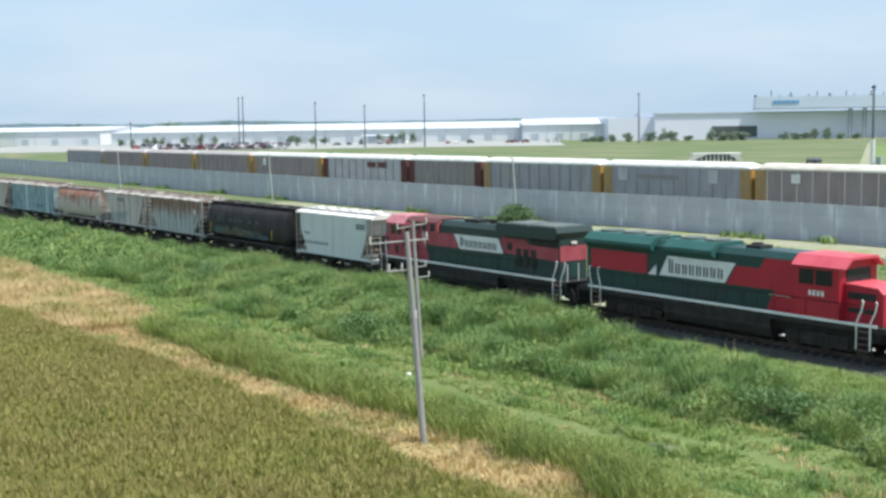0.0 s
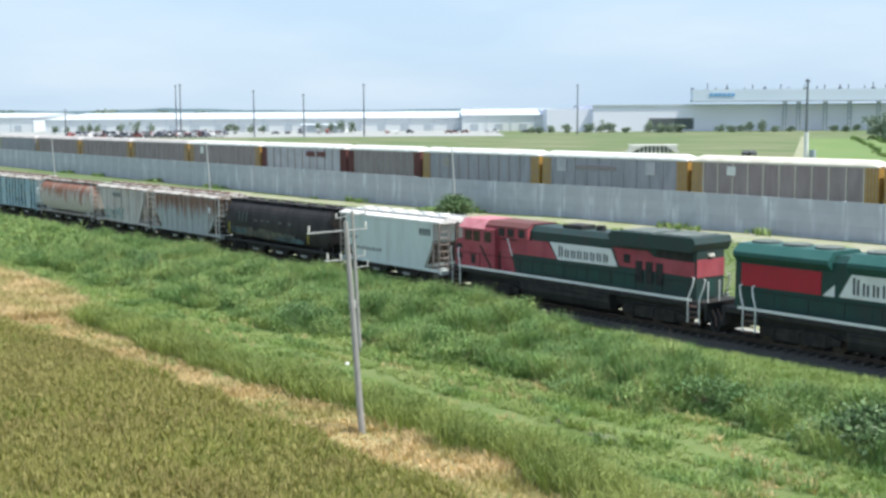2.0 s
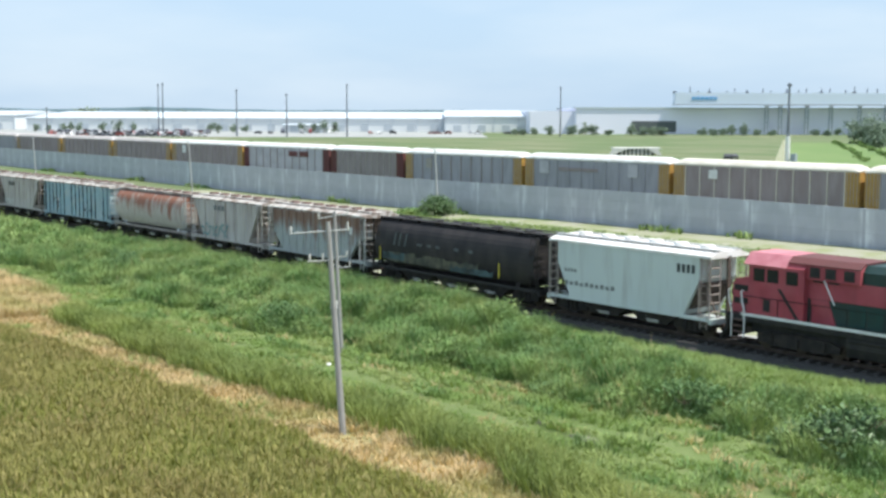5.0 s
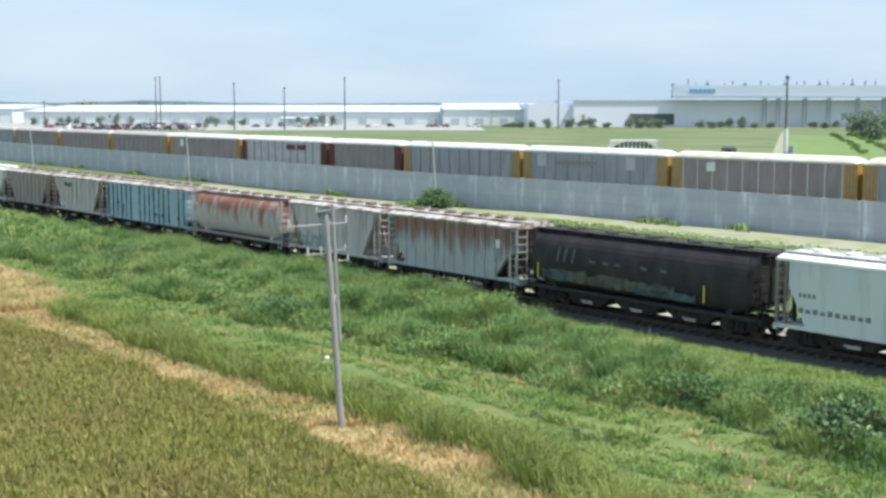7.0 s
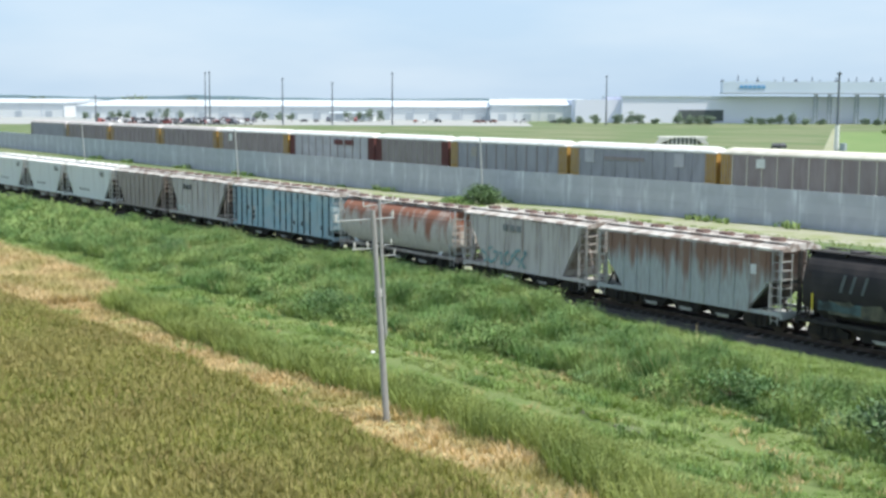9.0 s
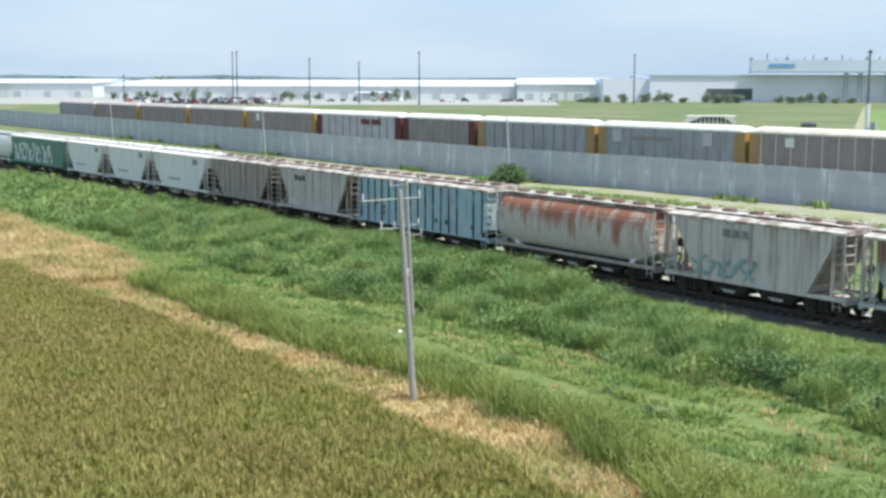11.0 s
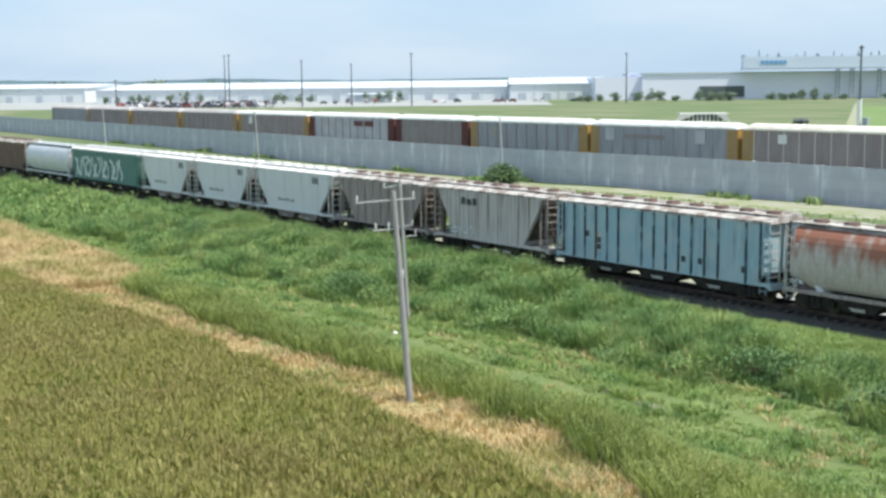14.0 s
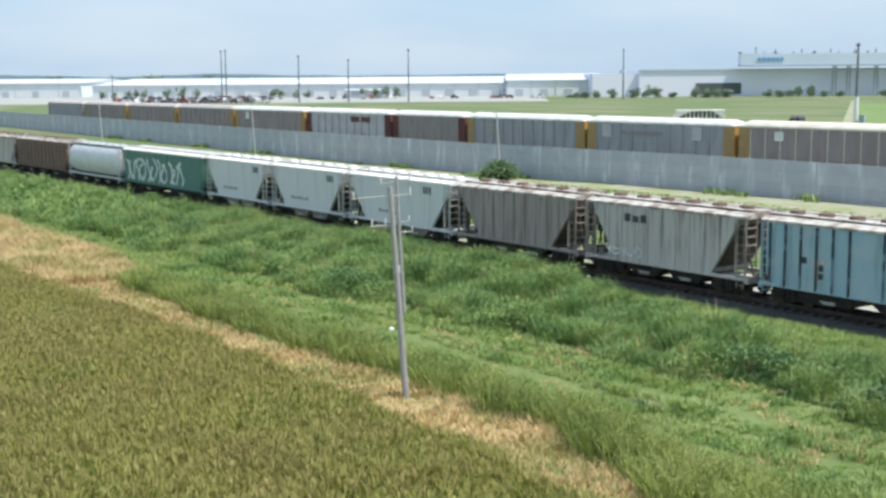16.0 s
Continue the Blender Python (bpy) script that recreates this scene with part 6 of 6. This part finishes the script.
def distance():
    shed("warehouse", -0.335, 0.075, 745, 170, 7.6, 11.6, "long white-roofed warehouse with pale grey walls", doors=22)
    shed("warehouse", 0.0, 0.078, 730, 120, 9.0, 12.9, "taller bright white-roofed warehouse", doors=4)
    shed("warehouse", -0.47, -0.345, 800, 120, 9.0, 12.0, "pale warehouse at the edge of the yard", doors=5)
    shed("gatehouse", -0.13, -0.095, 700, 25, 4.2, 5.0, "small low white building in the yard", doors=2)
    factory()
    for bx, dep, h in ((-0.226, 596, 25.4), (-0.2295, 640, 26), (-0.167, 600, 22.5), (-0.127, 600, 20.5), (-0.0787, 600, 25.2), (0.092, 620, 24.5), (0.2745, 314, 19.6), (-0.319, 640, 14)):
        o = mast(bx, dep, h)
        if dep == 314:
            bm = B()
            tube(bm, (0, 0, 0), (0, 0, 6.4), 0.62, 10, 0.55)
            part("foot_sleeve", bm, M["white"], o, "white-painted foot of the mast")
            bm = B()
            box(bm, 1.2, 2.6, -0.5, 0.5, 0, 2.0, 0.05)
            part("switch_box", bm, M["plant_trim"], o, "grey switch cabinet at the foot")
    # culvert headwall with rail posts
    root = tagged(new("culvert"), "pale concrete culvert bridge with slotted parapet", "culvert")
    root.matrix_world = pose(*far(0, 356), 0, 0, 0, TURN)
    part("wing_wall", prism(B(), [(61.0, -0.2), (62.0, -0.2), (60.5, 2.1), (57.5, 2.0)], -0.3, 0.3), M["pale_concrete"], root)
    bm = B()
    prism(bm, [(46.5, -0.2), (47.5, -0.2), (52.0, 1.9), (48.0, 2.0)], -0.3, 0.3)
    part("wing_wall", bm, M["pale_concrete"], root)
    bm = B()
    box(bm, 48, 61.5, 0, 6, 1.8, 2.15)
    part("deck", bm, M["pale_concrete"], root)
    bm = B()
    box(bm, 49, 60, 1.5, 2, -0.2, 1.8)
    part("opening", bm, M["recess"], root)
    for i in range(8):
        bm = B()
        box(bm, 50.3 + i * 1.15, 50.8 + i * 1.15, 0.2, 0.8, -0.2, 1.8)
        part("pier", bm, M["pale_concrete"], root)
    # service lane to the mast
    bm = B()
    prism(bm, [(0, 0), (2.6, 0), (2.6, 0.08), (0, 0.08)], 0, 275)
    o = tagged(part("service_lane", bm, M["lane"]), "grey concrete lane across the meadow", "lane", kind="structure")
    o.matrix_world = pose(*far(0.263 * 290, 290), 0, 0, 0, TURN - 15.6)
    # bright field to one side of the lane
    bm = B()
    prism(bm, [(0, 0), (190, 0), (190, 0.03), (0, 0.03)], 0, 230)
    o = tagged(part("green_field", bm, M["field"]), "bright green field beside the concrete lane", "field", kind="structure")
    o.matrix_world = pose(*far(0.263 * 290 + 3.6, 290), 0, 0, 0, TURN - 15.6)
    # far ridge
    bm = B()
    pts = [(-1500, -5)]
    for i in range(90):
        pts.append((-1500 + i * 34, 13 + 9 * max(0, 1 - i / 40) + 7 * noise.noise(Vector((i * 0.13, 0, 2))) + 3 * noise.noise(Vector((i * 0.9, 0, 2)))))
    pts.append((1560, -5))
    prism(bm, pts, 0, 60)
    o = tagged(part("far_ridge", bm, M["haze_hill"]), "wooded ridge on the horizon with haze in its colour", "hill", kind="structure")
    o.matrix_world = pose(*far(0, 2600), 0, 0, 0, TURN)
    # trees and shrubs
    r = random.Random(12)
    sd = 40
    for bx, dep, w, h in ((-0.328, 700, 5, 6), (-0.318, 700, 5, 6), (-0.305, 690, 6, 7), (-0.30, 690, 5, 7), (-0.293, 690, 6, 7), (-0.275, 690, 7, 8), (-0.262, 690, 8, 9), (-0.25, 690, 6, 7),
                          (-0.188, 680, 7, 7), (-0.182, 680, 6, 7), (-0.17, 680, 7, 6), (-0.16, 680, 6, 5), (-0.115, 690, 6, 7), (-0.105, 690, 6, 7), (-0.097, 690, 6, 8), (-0.089, 690, 6, 8)):
        sd += 1
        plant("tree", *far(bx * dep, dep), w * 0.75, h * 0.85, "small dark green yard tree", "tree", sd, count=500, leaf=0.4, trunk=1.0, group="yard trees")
    for bx, w, h in ((0.055, 6, 5), (0.062, 6, 6), (0.071, 7, 5), (0.083, 8, 7), (0.102, 9, 8), (0.112, 11, 8), (0.117, 10, 8), (0.131, 7, 4), (0.149, 9, 8), (0.158, 12, 8), (0.165, 13, 8), (0.172, 12, 7),
                     (0.206, 9, 5), (0.214, 10, 5), (0.222, 9, 6), (0.229, 8, 9), (0.239, 9, 10), (0.249, 9, 5), (0.262, 9, 4), (0.296, 9, 5), (0.306, 8, 4), (0.314, 9, 5)):
        sd += 1
        plant("tree", *far(bx * 655, 655), w * 0.62, h * 0.72, "green bushy tree in front of the factory", "tree", sd, count=700, leaf=0.42, trunk=0.4, group="factory trees")
    for bx, dep, w, h in ((0.336, 490, 14, 9), (0.35, 480, 16, 10), (0.366, 480, 18, 11), (0.38, 500, 16, 10), (0.345, 440, 9, 5)):
        sd += 1
        plant("tree", *far(bx * dep, dep), w, h, "large olive-green tree at the meadow edge", "tree", sd, count=3000, leaf=0.55, trunk=0.5, group="meadow trees")
    for bx, dep, h in ((-0.36, 1500, 16), (-0.37, 1500, 14), (-0.29, 1500, 17), (-0.285, 1500, 15), (-0.24, 1500, 14), (-0.207, 1500, 15)):
        sd += 1
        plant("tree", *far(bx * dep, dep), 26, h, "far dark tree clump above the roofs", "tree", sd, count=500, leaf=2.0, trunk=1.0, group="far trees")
    rr = random.Random(6)
    for k in range(30):
        dep = 315 + (k % 15) * 14
        sd += 1
        plant("shrub", *far((0.335 - 0.025 * (k % 15) / 14) * dep + rr.uniform(-0.8, 0.8) + 8 * (k // 15), dep), rr.uniform(1.8, 2.8), rr.uniform(0.9, 1.5), "low green shrub in a row on the meadow", "shrub", sd, "weed", count=220, leaf=0.28, group="meadow shrubs")


def near_shrubs():
    x, y = far(-0.006 * 144, 144)
    plant("shrub", x, y, 5.6, 2.2, "dark green shrub against the concrete wall", "shrub", 2, "bush_leaf", 4500, 0.16, group="verge shrubs").location.z = height(x, y)
    x, y = far(-3.5, 143)
    plant("shrub", x, y, 4.0, 1.3, "low green shrub against the concrete wall", "shrub", 5, "weed", 900, 0.16, group="verge shrubs").location.z = height(x, y)
    x, y = far(14.9, 44.2)
    plant("shrub", x, y, 4.6, 2.3, "broad-leaved dark green shrub among the weeds", "shrub", 7, "bush_leaf", 4200, 0.12, group="verge shrubs")
    # leafy bushes standing among the weeds
    r = random.Random(31)
    for i, (x, y) in enumerate(((-64, -6.6), (-57.5, -5.9), (-56, -8.3), (-23, -6.3), (-13.1, -12.6), (-17.6, -5.0), (-25, -12.6), (-1.6, -11.8), (0.6, -11.6), (-34.4, -11.6), (-27.4, -12.6), (-16.1, -11.0), (-28, -4.8), (-45, -8.5), (-70, -9))):
        w = r.uniform(2.8, 4.4)
        ob = plant("shrub", x, y, w, r.uniform(1.25, 1.7), "leafy green bush among the trackside weeds", "shrub", 60 + i, r.choice(("leaf", "weed", "weed")), int(620 * w), 0.08, group="trackside bushes")
        ob.location.z = height(x, y)
    # bare muddy patch on the verge and a scrap of litter
    r = random.Random(15)
    for (x, y), w, d in zip(MUD, (1.2, 1.0), (0.45, 0.35)):
        bm = B()
        rings = []
        for share, up in ((1.0, -0.05), (0.7, 0.05), (0.2, 0.07)):
            rings.append([bm.verts.new((x + math.cos(q * 0.4488) * w * share * r.uniform(0.65, 1.15), y + math.sin(q * 0.4488) * d * share * r.uniform(0.65, 1.15), height(x, y) + up + r.uniform(-0.02, 0.02))) for q in range(14)])
        for p, u in zip(rings, rings[1:]):
            for q in range(14):
                bm.faces.new((p[q], p[(q + 1) % 14], u[(q + 1) % 14], u[q]))
        bm.faces.new(rings[-1])
        tagged(part("mud_patch", bm, M["mud"]), "grey bare mud patch in the grass", "mud", kind="structure")
    x, y = far(-5.6, 59.0)
    bm = B()
    bmesh.ops.create_icosphere(bm, subdivisions=2, radius=0.11)
    for v in bm.verts:
        v.co *= 1 + 0.5 * noise.noise(v.co * 9)
        v.co.z *= 0.6
    o = tagged(part("litter_bag", bm, M["white"], at=(x, y, height(x, y) + 0.34)), "crumpled white plastic bag lying in the grass", "litter")


# ---- the moving train ----
def on_track(x):
    return pose(x, off(x), RAIL, 0, 0, math.degrees(math.atan((off(x + 6) - off(x - 6)) / 12)))


def motions():
    for ob, back in VEHICLES:
        walk(ob, [(t, on_track(START + SPEED * t + back)) for t in range(0, 17)])
    steps = [k * 2 / 30 for k in range(241)]
    for ob, x, r in WHEELSETS:
        if ob.parent.parent.name.startswith("autorack"):
            continue
        walk(ob, [(t, pose(x, 0, r, 0, math.degrees(SPEED * t / r) % 360, 0)) for t in steps])


ground()
track()
wall()
consist()
racks()
poles()
distance()
yard()
near_shrubs()
vegetation()


def sleepers():
    bm = B()
    prism(bm, [(-0.13, RAIL - 0.36), (0.13, RAIL - 0.36), (0.11, RAIL - 0.18), (-0.11, RAIL - 0.18)], -1.25, 1.25)
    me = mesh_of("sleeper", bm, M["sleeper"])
    root = tagged(new("sleepers"), "concrete sleepers of the track", "sleepers", kind="structure")
    for i in range(290):
        o = new("sleeper", me)
        o.parent = root
        o.location = (45 - i * 0.61, off(45 - i * 0.61), 0)


sleepers()
motions()
